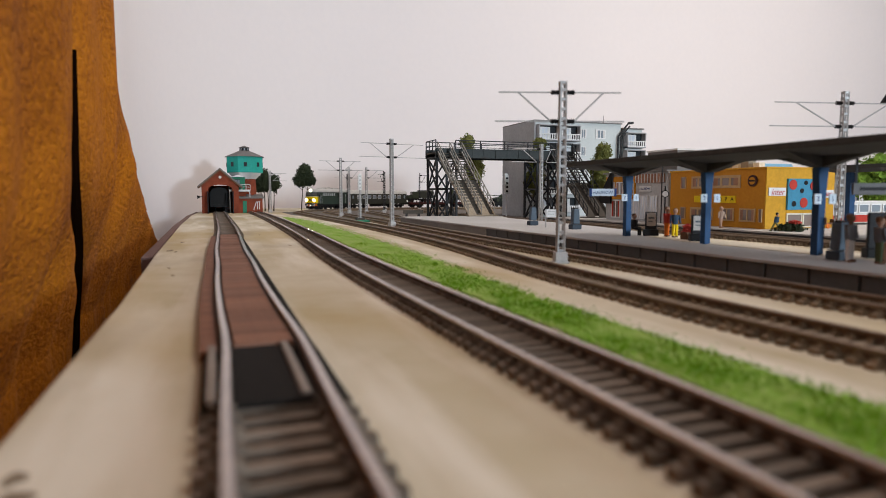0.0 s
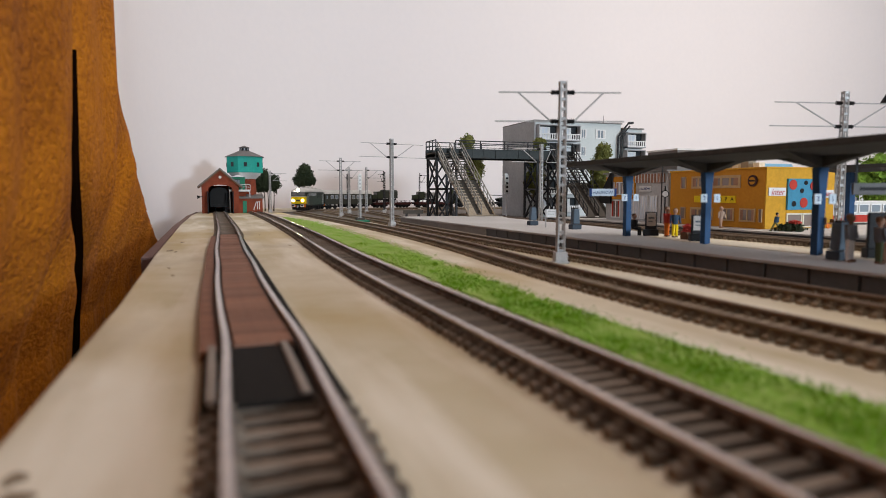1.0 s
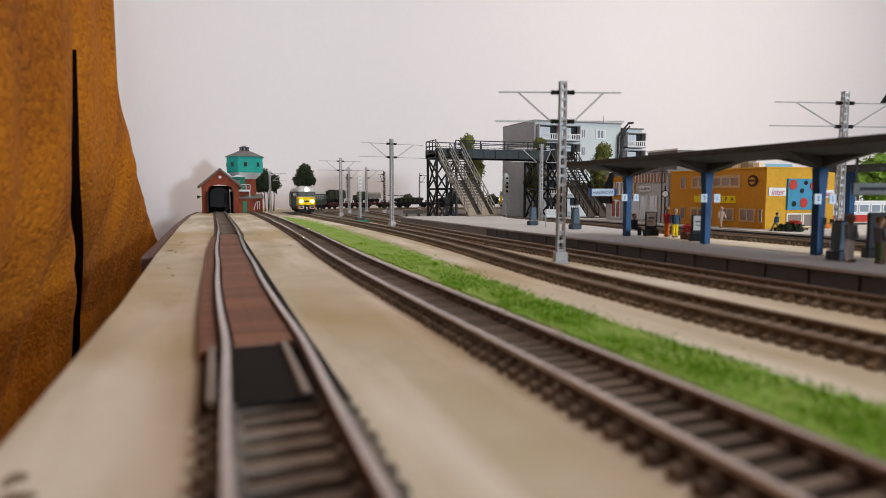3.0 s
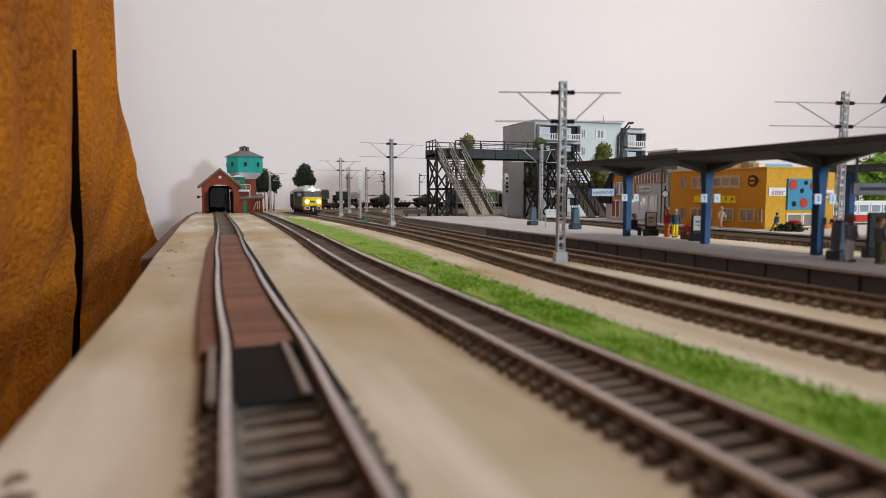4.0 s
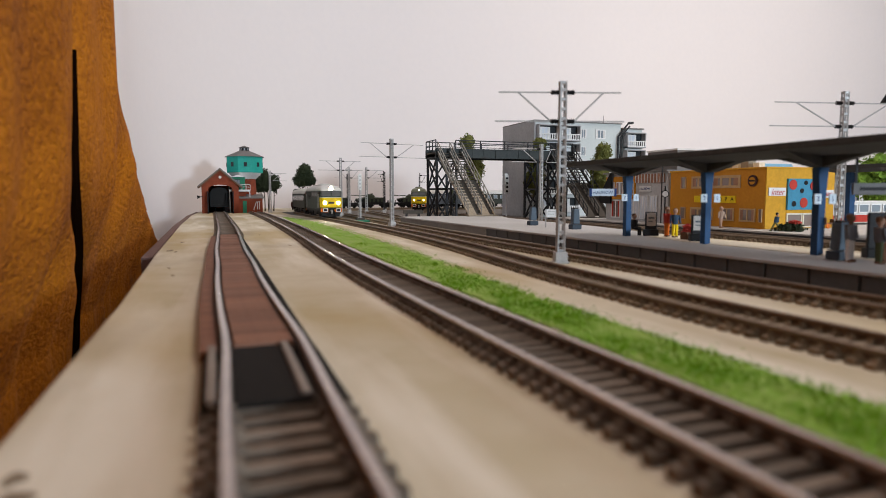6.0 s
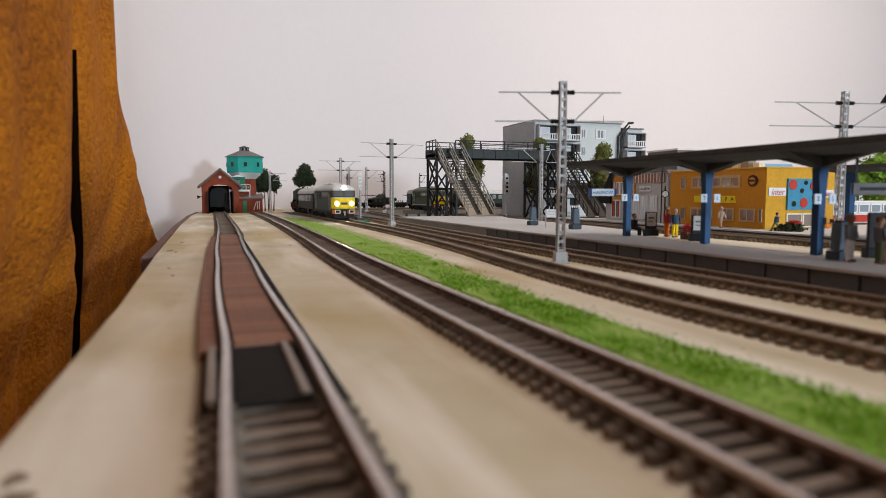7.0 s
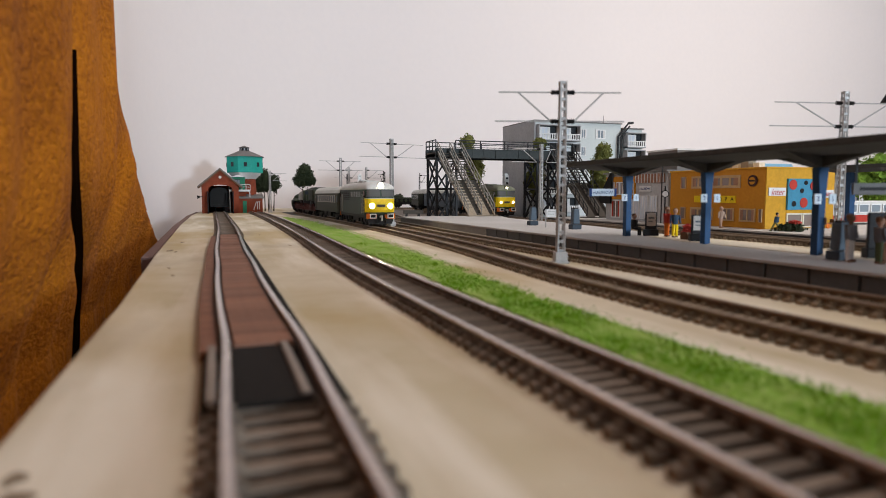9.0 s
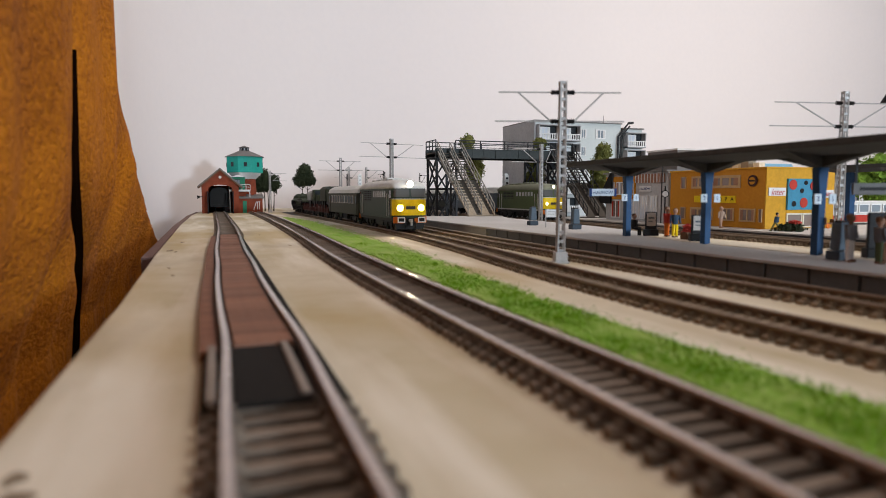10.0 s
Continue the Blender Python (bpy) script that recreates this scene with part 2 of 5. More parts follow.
# ---- the room ----
def room():
    # the wall behind the layout runs on the west side and turns round a cove into the north side
    R, wx, wy = 650, -150, 2020
    path = [(wx, -2600), (wx, wy - R)]
    path += [(wx + R - R * math.cos(a * math.pi / 256), wy - R + R * math.sin(a * math.pi / 256)) for a in range(1, 129)]
    path += [(3500, wy)]
    bm = bmesh.new()
    outer = [(wx - 60, -2600), (wx - 60, wy + 60), (3500, wy + 60)]
    prism(bm, path + outer[::-1], -900, 1500, "z")
    lone("wall_north", bm, WALL, "smooth pinkish white painted wall behind the model railway", kind="structure")
    bm = bmesh.new()
    box(bm, 3500, 3560, -2660, 2080, -900, 1500)
    lone("wall_east", bm, PLAIN, "plain light plaster wall of the room", kind="structure")
    bm = bmesh.new()
    wl, wr, zb, zt = 1110, 1650, 300, 540
    box(bm, -210, wl, -2660, -2600, -900, 1500)
    box(bm, wr, 3500, -2660, -2600, -900, 1500)
    box(bm, wl, wr, -2660, -2600, -900, zb)
    box(bm, wl, wr, -2660, -2600, zt, 1500)
    lone("wall_south", bm, PLAIN, "plain light plaster wall with a low wide window", kind="structure")
    win = thing("window_1", (wl + wr) / 2, -2630, zb, "low wide white window frame in a plaster wall", "window", kind="structure")
    w = (wr - wl) / 2
    boxpart("window_frame", [(-w, -w + 20, -15, 15, 0, zt - zb), (w - 20, w, -15, 15, 0, zt - zb), (-w + 20, w - 20, -15, 15, 0, 20), (-w + 20, w - 20, -15, 15, zt - zb - 20, zt - zb)], WHITE, win)
    bm = bmesh.new()
    box(bm, -210, 3560, -2660, 2080, -960, -900)
    lone("floor", bm, FLOORM, "brown wooden floor of the room", kind="structure")
    bm = bmesh.new()
    box(bm, -210, 3560, -2660, 2080, 1500, 1560)
    lone("ceiling", bm, PLAIN, "plain white plaster ceiling", kind="structure")
    lamp = thing("ceiling_light", 1220, 450, 1500, "flat square white ceiling lamp frame", "lamp", group="ceiling lamps")
    boxpart("frame", [(-480, 480, -480, -455, -8, 0), (-480, 480, 455, 480, -8, 0), (-480, -455, -455, 455, -8, 0), (455, 480, -455, 455, -8, 0)], WHITE, lamp)
    # frame for the added, unseen second lamp
    copy_thing(lamp, pose(2.2, 1.0, 1.5))


room()


def layout_board():
    bm = bmesh.new()
    # straight near edge, drawn a little outward at the far end
    pts = [(-33, -300), (-33.5, 250), (-38, 455), (-43, 900), (-42, 1300), (-34, 1560), (20, 1800), (120, 1900), (2400, 1900), (2400, -300)]
    prism(bm, pts, -18, 0, "z")
    ob = lone("ground", bm, BOARD, "cream and tan painted plywood baseboard of a model railway, stained and worn", kind="structure", bevel=1.2)
    bm = bmesh.new()
    prism(bm, [(-38.5, 440), (-43.5, 900), (-42.5, 1300), (-34.5, 1560), (-42, 1560), (-50, 1300), (-51, 900), (-45, 440)], -14, -0.8, "z")
    lone("edge_trim", bm, mat("batten_brown", (0.16, 0.095, 0.085), 0.85), "brown wooden batten along the board's far edge", kind="structure")
    rng = random.Random(21)
    dark = mat("scuff_dark", (0.25, 0.20, 0.145), 0.9, grain=300, stain=120)
    for k, (x, y, r, sx) in enumerate(((-30, 480, 2.2, 3), (-26, 470, 1.0, 5), (-20, 330, 1.2, 2.2), (-24, 365, 0.8, 4), (-26, 92, 3.2, 0.8), (-27, 99, 2.2, 1.0), (62, 478, 2.0, 3.2), (54, 500, 1.1, 4), (-26, 560, 1.6, 3), (40, 640, 1.2, 3))):
        bm = bmesh.new()
        pts = []
        for i in range(11):
            t = 2 * math.pi * i / 11
            q = r * rng.uniform(0.55, 1.2)
            pts.append((x + q * math.cos(t), y + q * sx * math.sin(t)))
        prism(bm, pts, 0, 0.12, "z")
        tagged(part("paint_scuff", bm, dark, None), "dark scuff on the painted board", "scuff", "board scuffs")
    bm = bmesh.new()
    prism(bm, [(192, 1010), (236, 930), (330, 880), (480, 1010), (1200, 1020), (1400, 1780), (420, 1780), (230, 1600), (140, 1440), (140, 1250)], 0, 0.35, "z")
    lone("ballast_yard", bm, mat("yard_ballast", (0.17, 0.15, 0.135), 0.9, b=(0.09, 0.08, 0.07), grain=500, stain=18, bump=0.6), "dark grey-brown ballast round the far tracks", kind="structure")
    # dark brown strip over the board between inner track and side platform
    bm = bmesh.new()
    prism(bm, [(446, -250), (479, -250), (479, 862), (446, 862)], 0, 0.5, "z")
    lone("ballast_strip", bm, mat("dark_strip_brown", (0.10, 0.088, 0.075), 0.9, b=(0.05, 0.044, 0.038), grain=500, stain=30, bump=0.6), "dark brown strip along the foot of the side platform", kind="structure")
    fr = thing("board_trestle", 900, 700, -900, "plain wooden trestle under the railway board", "trestle")
    for x in (-800, 1300):
        for y in (-900, 900):
            boxpart("leg", (x, x + 45, y, y + 45, 0, 882), FLOORM, fr)
    return ob


layout_board()


def curtain():
    # one hanging length of towelling with soft waves, one deep fold and a far edge that sweeps out below
    ob = thing("curtain", -62, 0, 0, "orange-brown terry cloth curtain hanging beside the board", "curtain")
    def fall(z):
        z = max(z, -55)
        return 0.36 * (math.sqrt((48 - z) ** 2 + 900) + 48 - z) / 2 - 0.6

    def fold_at(z):
        return (5.72 + z * 0.0037) * (61.5 + fall(z))

    bm = bmesh.new()
    nv, grid = 190, []
    for j in range(nv + 1):
        z = 420 - 760 * j / nv
        k = min(max((115 - z) / 137, 0), 1.35)
        back = fall(z)
        edge = (489 + 236 * k) * (62 + back) / 60
        fold = fold_at(z)
        w = (10.5 - 3.0 * min(max((40 - z) / 80, 0), 1)) * (1 - 0.6 * min(max((z - 60) / 60, 0), 1))
        sink = min(max((128 - z) / 85, 0.03), 1)
        ys = [(-260 + (fold - w + 260) * i / 120, 0) for i in range(120)]
        ys += [(fold - w, 0), (fold - w + 1.5, 6), (fold - w + 2.5, 48), (fold, 56), (fold + w - 2.5, 48), (fold + w - 1.5, 6)]
        ys += [(fold + w + (edge - fold - w) * i / 100, 0) for i in range(101)]
        row = []
        for y, deep in ys:
            s = y * 0.045 + z * 0.004
            x = 4.5 * math.sin(s) + 3 * math.sin(s * 2.7 + 1) + 2.6 * noise.noise(Vector((y * 0.03, z * 0.02, 3))) + 0.8 * noise.noise(Vector((y * 0.11, z * 0.09, 8)))
            x *= (1 - math.exp(-((y - fold) / 48) ** 2)) * (1 - 0.9 * math.exp(-((y - edge) / 40) ** 2))
            x -= 3.2 * math.exp(-((y - fold) / 16) ** 2)
            # the cloth falls back under the board, a shape added to darken its foot
            x -= deep * sink + back + 3.0 * math.exp(-((abs(y - fold) - w) / 9) ** 2)
            row.append(bm.verts.new((x * M, y * M, z * M)))
        grid.append(row)
    for j in range(nv):
        for i in range(len(grid[0]) - 1):
            bm.faces.new((grid[j][i], grid[j][i + 1], grid[j + 1][i + 1], grid[j + 1][i]))
    p = part("cloth", bm, CLOTH, ob, smooth=True)
    so = p.modifiers.new("thick", "SOLIDIFY")
    so.thickness = 0.0025
    # near-black strip laid in the deep fold, its shade put into colour
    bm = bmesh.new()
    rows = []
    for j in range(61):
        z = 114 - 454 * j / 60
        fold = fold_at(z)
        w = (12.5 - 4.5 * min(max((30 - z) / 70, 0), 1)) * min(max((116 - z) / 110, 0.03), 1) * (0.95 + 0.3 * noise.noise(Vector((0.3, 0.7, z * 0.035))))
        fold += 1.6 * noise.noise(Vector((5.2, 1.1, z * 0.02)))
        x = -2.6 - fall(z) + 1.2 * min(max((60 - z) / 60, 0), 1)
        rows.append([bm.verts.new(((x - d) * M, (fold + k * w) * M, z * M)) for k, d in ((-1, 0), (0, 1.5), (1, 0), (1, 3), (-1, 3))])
    for p, q in zip(rows, rows[1:]):
        for i in range(5):
            bm.faces.new((p[i], p[(i + 1) % 5], q[(i + 1) % 5], q[i]))
    part("lining", bm, mat("fold_shade_dark", (0.007, 0.003, 0.0015), 1.0, spec=0.0), ob, "near-black strip that stands in for shade in a fold")
    bm = bmesh.new()
    tube(bm, (0, -300, 424), (0, 560, 424), 6, n=12)
    part("rod", bm, DARKST, ob, "dark metal curtain rod")
    for y in (-200, 250, 540):
        bm = bmesh.new()
        tube(bm, (-88, y, 424), (0, y, 424), 4)
        part("bracket", bm, DARKST, ob)


curtain()

# ---- the tracks ----


class Line:
    """A smooth line through plan points, by its length in millimetres."""

    def __init__(self, pts):
        p = np.array(pts, float)
        fine = np.linspace(0, len(p) - 1, (len(p) - 1) * 40 + 1)
        out = []
        for f in fine:
            i = min(int(f), len(p) - 2)
            u = f - i
            a, b, c, d = p[max(i - 1, 0)], p[i], p[i + 1], p[min(i + 2, len(p) - 1)]
            out.append(0.5 * (2 * b + (c - a) * u + (2 * a - 5 * b + 4 * c - d) * u * u + (3 * b - a - 3 * c + d) * u ** 3))
        self.p = np.array(out)
        self.s = np.concatenate(([0], np.cumsum(np.hypot(*np.diff(self.p, axis=0).T))))
        self.length = self.s[-1]

    def at(self, s):
        if s > self.length:
            d = (self.p[-1] - self.p[-2]) / np.hypot(*(self.p[-1] - self.p[-2]))
            return self.p[-1] + d * (s - self.length)
        return np.array((np.interp(s, self.s, self.p[:, 0]), np.interp(s, self.s, self.p[:, 1])))

    def way(self, s):
        d = self.at(s + 1) - self.at(s - 1)
        return d / np.hypot(*d)


def arc(cx, cy, r, a0, a1, n):
    return [(cx + r * math.cos(math.radians(a0 + (a1 - a0) * i / n)), cy + r * math.sin(math.radians(a0 + (a1 - a0) * i / n))) for i in range(n + 1)]


SHED_LINE = Line([(9, -60), (9.2, 50), (9.5, 105), (10.3, 155), (9.4, 205), (8.9, 270), (9.4, 345), (9.1, 430), (10.6, 560), (12.2, 750), (11, 1100), (10, 1500)])
SIDING = Line([(71, -60), (71, 60), (71, 170), (71, 290), (73, 400), (79, 600), (83, 850), (84, 1073), (82, 1300), (78, 1560)])
OUTER = Line([(150, -250), (150, -100), (150, 60), (150, 190), (156, 296), (167, 419), (174, 589), (173, 800), (169, 1000), (166, 1160)] + arc(532, 1320, 366, 180, 90, 9) + [(800, 1686), (1200, 1686), (1900, 1686)])
MIDDLE = Line([(208, -250), (208, 0), (208, 300), (209, 500), (216, 700), (222, 900), (225, 1140)] + arc(532, 1320, 306, 180, 90, 9) + [(800, 1626), (1200, 1626), (1900, 1626)])
INNER = Line([(432, -250), (432, 200), (432, 500), (432, 700), (432, 1000), (431, 1200)] + arc(672, 1330, 242, 180, 90, 8) + [(950, 1572), (1300, 1572), (1900, 1572)])
YARD = Line([(262, 852), (276, 960), (290, 1080), (303, 1250), (320, 1420)])
PROFILE = [(-1.3, 0), (1.3, 0), (1.3, 0.35), (0.35, 0.7), (0.35, 1.75), (0.55, 1.9), (-0.55, 1.9), (-0.35, 1.75), (-0.35, 0.7), (-1.3, 0.35)]
CROWN = [(-0.95, 1.45), (0.95, 1.45), (0.95, 2.3), (0.75, 2.55), (-0.75, 2.55), (-0.95, 2.3)]


def sweep(line, off, prof, s0, s1, z0, step):
    bm = bmesh.new()
    n = max(2, int((s1 - s0) / step))
    last = None
    for i in range(n + 1):
        s = s0 + (s1 - s0) * i / n
        (x, y), (dx, dy) = line.at(s), line.way(s)
        row = [bm.verts.new(((x + dy * (off + a)) * M, (y - dx * (off + a)) * M, (z0 + h) * M)) for a, h in prof]
        if last:
            for k in range(len(prof)):
                bm.faces.new((last[k], last[(k + 1) % len(prof)], row[(k + 1) % len(prof)], row[k]))
        else:
            bm.faces.new(row[::-1])
        last = row
    bm.faces.new(last)
    return bm


def sleeper_mesh(name, material, wide, chairs=True):
    bm = bmesh.new()
    prism(bm, [(-wide / 2, 0), (wide / 2, 0), (wide * 0.4, 2), (-wide * 0.4, 2)], -13.2, 13.2, "x")
    if chairs:
        for x in (-8.75, 8.75):
            for k in (-1.9, 1.9):
                box(bm, x + k - 0.6, x + k + 0.6, -0.8, 0.8, 2, 2.9)
    bmesh.ops.recalc_face_normals(bm, faces=bm.faces)
    me = bpy.data.meshes.new(name)
    bm.to_mesh(me)
    bm.free()
    me.materials.append(material)
    return me


def track(line, s0, s1, label, material, own, gap, head=None, skip=None, low=0.0, bed=True):
    """Two rails of foot and head on single sleepers; the first ones are pieces of their own."""
    ob = thing("railway_track", 0, 0, 0, label, "railway track", kind="structure")
    for off in (-8.75, 8.75):
        r = part("rail", sweep(line, off, PROFILE, s0, s1, 2 - low, 12), RAIL2 if head else RAIL, ob, "brown weathered rail")
        part("rail_head", sweep(line, off, CROWN, s0, s1, 2 - low, 12), head or HEAD, r, "worn rail top")
    if bed:
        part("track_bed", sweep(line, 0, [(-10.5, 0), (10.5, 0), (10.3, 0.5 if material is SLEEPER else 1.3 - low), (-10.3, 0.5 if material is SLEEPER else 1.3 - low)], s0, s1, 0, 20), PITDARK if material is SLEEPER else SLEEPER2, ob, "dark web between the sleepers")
    me = sleeper_mesh("sleeper", material, gap * (0.5 if material is SLEEPER else 0.62))
    rng = random.Random(7)
    far = bmesh.new()
    s, k = s0 + 2, 0
    while s < s1 - 2:
        (x, y), (dx, dy) = line.at(s), line.way(s)
        a = math.degrees(math.atan2(-dx, dy)) + rng.uniform(-0.7, 0.7)
        m = pose((x + rng.uniform(-0.3, 0.3)) * M, y * M, -low * M, 0, 0, a)
        if not (skip and skip[0] < y < skip[1]):
            if y > 25 and k < own:
                o = new("sleeper", me)
                o.parent, o.matrix_basis = ob, m
                k += 1
            else:
                n = len(far.verts)
                far.from_mesh(me)
                far.verts.ensure_lookup_table()
                for v in far.verts[n:]:
                    v.co = m @ v.co
        s += gap
    if far.verts:
        tagged(part("sleepers_beyond", far, material, ob), kind="stuff")
    else:
        far.free()
    return ob


def tracks():
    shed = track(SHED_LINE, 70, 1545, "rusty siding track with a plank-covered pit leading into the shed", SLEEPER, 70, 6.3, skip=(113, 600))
    # planks of the inspection pit, between and outside the rails
    for y, name, material in ((113, "pit_cover", PITDARK),):
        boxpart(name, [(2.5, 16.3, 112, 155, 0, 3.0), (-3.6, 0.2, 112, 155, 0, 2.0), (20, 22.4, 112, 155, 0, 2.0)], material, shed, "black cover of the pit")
    for x0 in (-2.6, 13.9):
        boxpart("check_rail", (x0, x0 + 1.9, 114, 157, 2, 3.6), mat("check_rail_grey", (0.27, 0.235, 0.21), 0.6), shed, "pale worn check rail", 0.4)
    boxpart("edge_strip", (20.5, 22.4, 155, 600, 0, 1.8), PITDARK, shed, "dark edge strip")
    bmp = bmesh.new()
    box(bmp, -6.9, 6.9, -1.45, 1.45, 0, 3.6)
    me = bpy.data.meshes.new("plank")
    bmesh.ops.recalc_face_normals(bmp, faces=bmp.faces)
    bmp.to_mesh(me)
    me.materials.append(PITM)
    bms = bmesh.new()
    box(bms, -2.1, 2.1, -1.45, 1.45, 0, 2.4)
    me2 = bpy.data.meshes.new("edge_plank")
    bmesh.ops.recalc_face_normals(bms, faces=bms.faces)
    bms.to_mesh(me2)
    me2.materials.append(PITM)
    rng = random.Random(2)
    y = 157.0
    while y < 598:
        x = float(np.interp(y, SHED_LINE.p[:, 1], SHED_LINE.p[:, 0]))
        o = new("plank", me)
        o.parent, o.matrix_basis = shed, pose(x * M, y * M, rng.uniform(-0.15, 0.1) * M)
        o = new("edge_plank", me2)
        o.parent, o.matrix_basis = shed, pose((x - 12.6) * M, y * M, 0)
        y += 3.05
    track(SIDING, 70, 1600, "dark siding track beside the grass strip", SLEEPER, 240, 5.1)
    track(OUTER, 150, OUTER.length, "brown main track curving round the far end", SLEEPER2, 260, 4.9, HEAD2, low=0.5)
    track(MIDDLE, 150, MIDDLE.length, "brown main track along the platform", SLEEPER2, 220, 5.4, HEAD2, low=0.5)
    track(YARD, 0, YARD.length, "short brown yard siding inside the loop", SLEEPER2, 60, 5.4, HEAD2)
    track(INNER, 150, INNER.length, "brown track between island platform and station", SLEEPER2, 150, 5.4, HEAD2)


def grass():
    bm = bmesh.new()
    rng = random.Random(11)

    def span(y):
        near = float(np.interp(y, (0, 150, 300, 450, 870, 1150), (89, 90, 91, 92, 101, 108)))
        far = float(np.interp(y, (0, 110, 200, 300, 420, 600, 900, 1150), (117, 115.5, 116, 122, 130, 134, 139, 120)))
        return near, far

    def tuft(x, y, h):
        a = rng.uniform(0, math.pi)
        w = rng.uniform(0.25, 0.5)
        dx, dy = math.cos(a) * w, math.sin(a) * w
        lx, ly = rng.uniform(-1, 1) * h * 0.5, rng.uniform(-1, 1) * h * 0.5
        v = [bm.verts.new(Vector(c) * M) for c in ((x - dx, y - dy, 0.2), (x + dx, y + dy, 0.2), (x + lx, y + ly, h))]
        bm.faces.new(v)

    y = 30.0
    while y < 1150:
        a, b = span(y)
        step = 0.9 + y * 0.004
        dens = 5 if y < 260 else 2.4 if y < 500 else 1.5
        k = int((b - a) * dens / 1.0)
        for i in range(k):
            x = rng.uniform(a, b)
            edge = min(x - a, b - x)
            if edge < 5 + y * 0.010 and rng.random() > 0.12 + edge / (7 + y * 0.013) + 0.5 * noise.noise(Vector((x * 0.1, y * 0.06, 1))):
                continue
            tuft(x, y + rng.uniform(-step, step), rng.uniform(0.6, 1.7) * (1 if y < 400 else 0.75) * (0.8 + 0.5 * noise.noise(Vector((x * 0.07, y * 0.05, 0)))))
        y += step
    for _ in range(5000):
        y = 40 + 1060 * rng.random() ** 1.6
        a, b = span(y)
        d = abs(rng.gauss(0, 2.2 + y * 0.004))
        tuft(a + 2 - d if rng.random() < 0.4 else b - 2 + d, y, rng.uniform(0.3, 0.6))
    ob = part("grass", bm, GRASS, None)
    tagged(ob, "strip of bright green static grass between two tracks", "grass", kind="stuff")
    bm = bmesh.new()
    left, right = [], []
    y = 30
    while y <= 1150:
        a, b = span(y)
        left.append((a + 1.6 + (1.2 + y * 0.004) * noise.noise(Vector((0, y * 0.08, 4))) + y * 0.002, y))
        right.append((b - 2.5 + (1.8 + y * 0.006) * noise.noise(Vector((9, y * 0.06, 4))) - y * 0.004, y))
        y += 8
    prism(bm, left + right[::-1], 0, 0.5, "z")
    tagged(part("turf", bm, TURF, None), "thin yellow-green turf under the static grass", "grass", kind="structure")


def platform():
    ob = thing("platform", 0, 0, 0, "long grey island platform with dark panelled edge walls", "platform", kind="structure")
    far = [(293, -296), (298, 250), (306, 340), (332, 510), (347, 720), (366, 780), (366, 812)]
    bm = bmesh.new()
    prism(bm, [(234, -296)] + [(x - 3, y - (8 if y > 800 else 0)) for x, y in far] + [(234, 804)], 0, 8.5, "z")
    part("platform_core", bm, BLACK, ob)
    bm = bmesh.new()
    prism(bm, [(230.5, -296)] + far + [(230.5, 812)], 8.5, 10, "z")
    part("paving", bm, PLATTOP, ob, "worn grey platform paving", 0.3)
    # light reaching in past the posts, painted as a cream sandy strip
    bm = bmesh.new()
    prism(bm, [(273, -294), (292, -294), (297, 250), (303, 325), (307, 385), (286, 375), (273, 320)], 10, 10.3, "z")
    part("paving_strip", bm, CREAM, ob, "cream sandy strip of lit paving past the posts, light put into colour")
    boxpart("end_wall", [(231, 234, 527, 806, 0, 8.5)], mat("end_wall_grey", (0.24, 0.225, 0.21), 0.85), ob, "plain grey-brown end of the platform wall")
    bm = bmesh.new()
    box(bm, -1.2, 1.2, -10.4, 10.4, 0, 8.5)
    me = bpy.data.meshes.new("panel")
    bmesh.ops.recalc_face_normals(bm, faces=bm.faces)
    bm.to_mesh(me)
    me.materials.append(PLATSIDE)
    y = -283.2
    while y < 517:
        o = new("panel", me)
        o.parent, o.matrix_basis = ob, pose(232.6 * M, y * M, 0)
        y += 22.2
    ob = thing("platform", 0, 0, 0, "low pale side platform before the station", "platform", kind="structure")
    boxpart("platform_core", (480, 1100, -200, 860, 0, 3.6), PLATSIDE, ob)
    boxpart("paving", (478, 1100, -200, 862, 3.6, 5), mat("pale_paving", (0.52, 0.50, 0.48), 0.85), ob, "pale concrete paving")
    bm = bmesh.new()
    prism(bm, [(455, 1000), (1200, 1000), (1200, 870), (470, 870)], 0, 0.6, "z")
    lone("pavement", bm, mat("yard_grey", (0.36, 0.35, 0.34), 0.9), "grey paved yard before the apartment block", kind="structure")


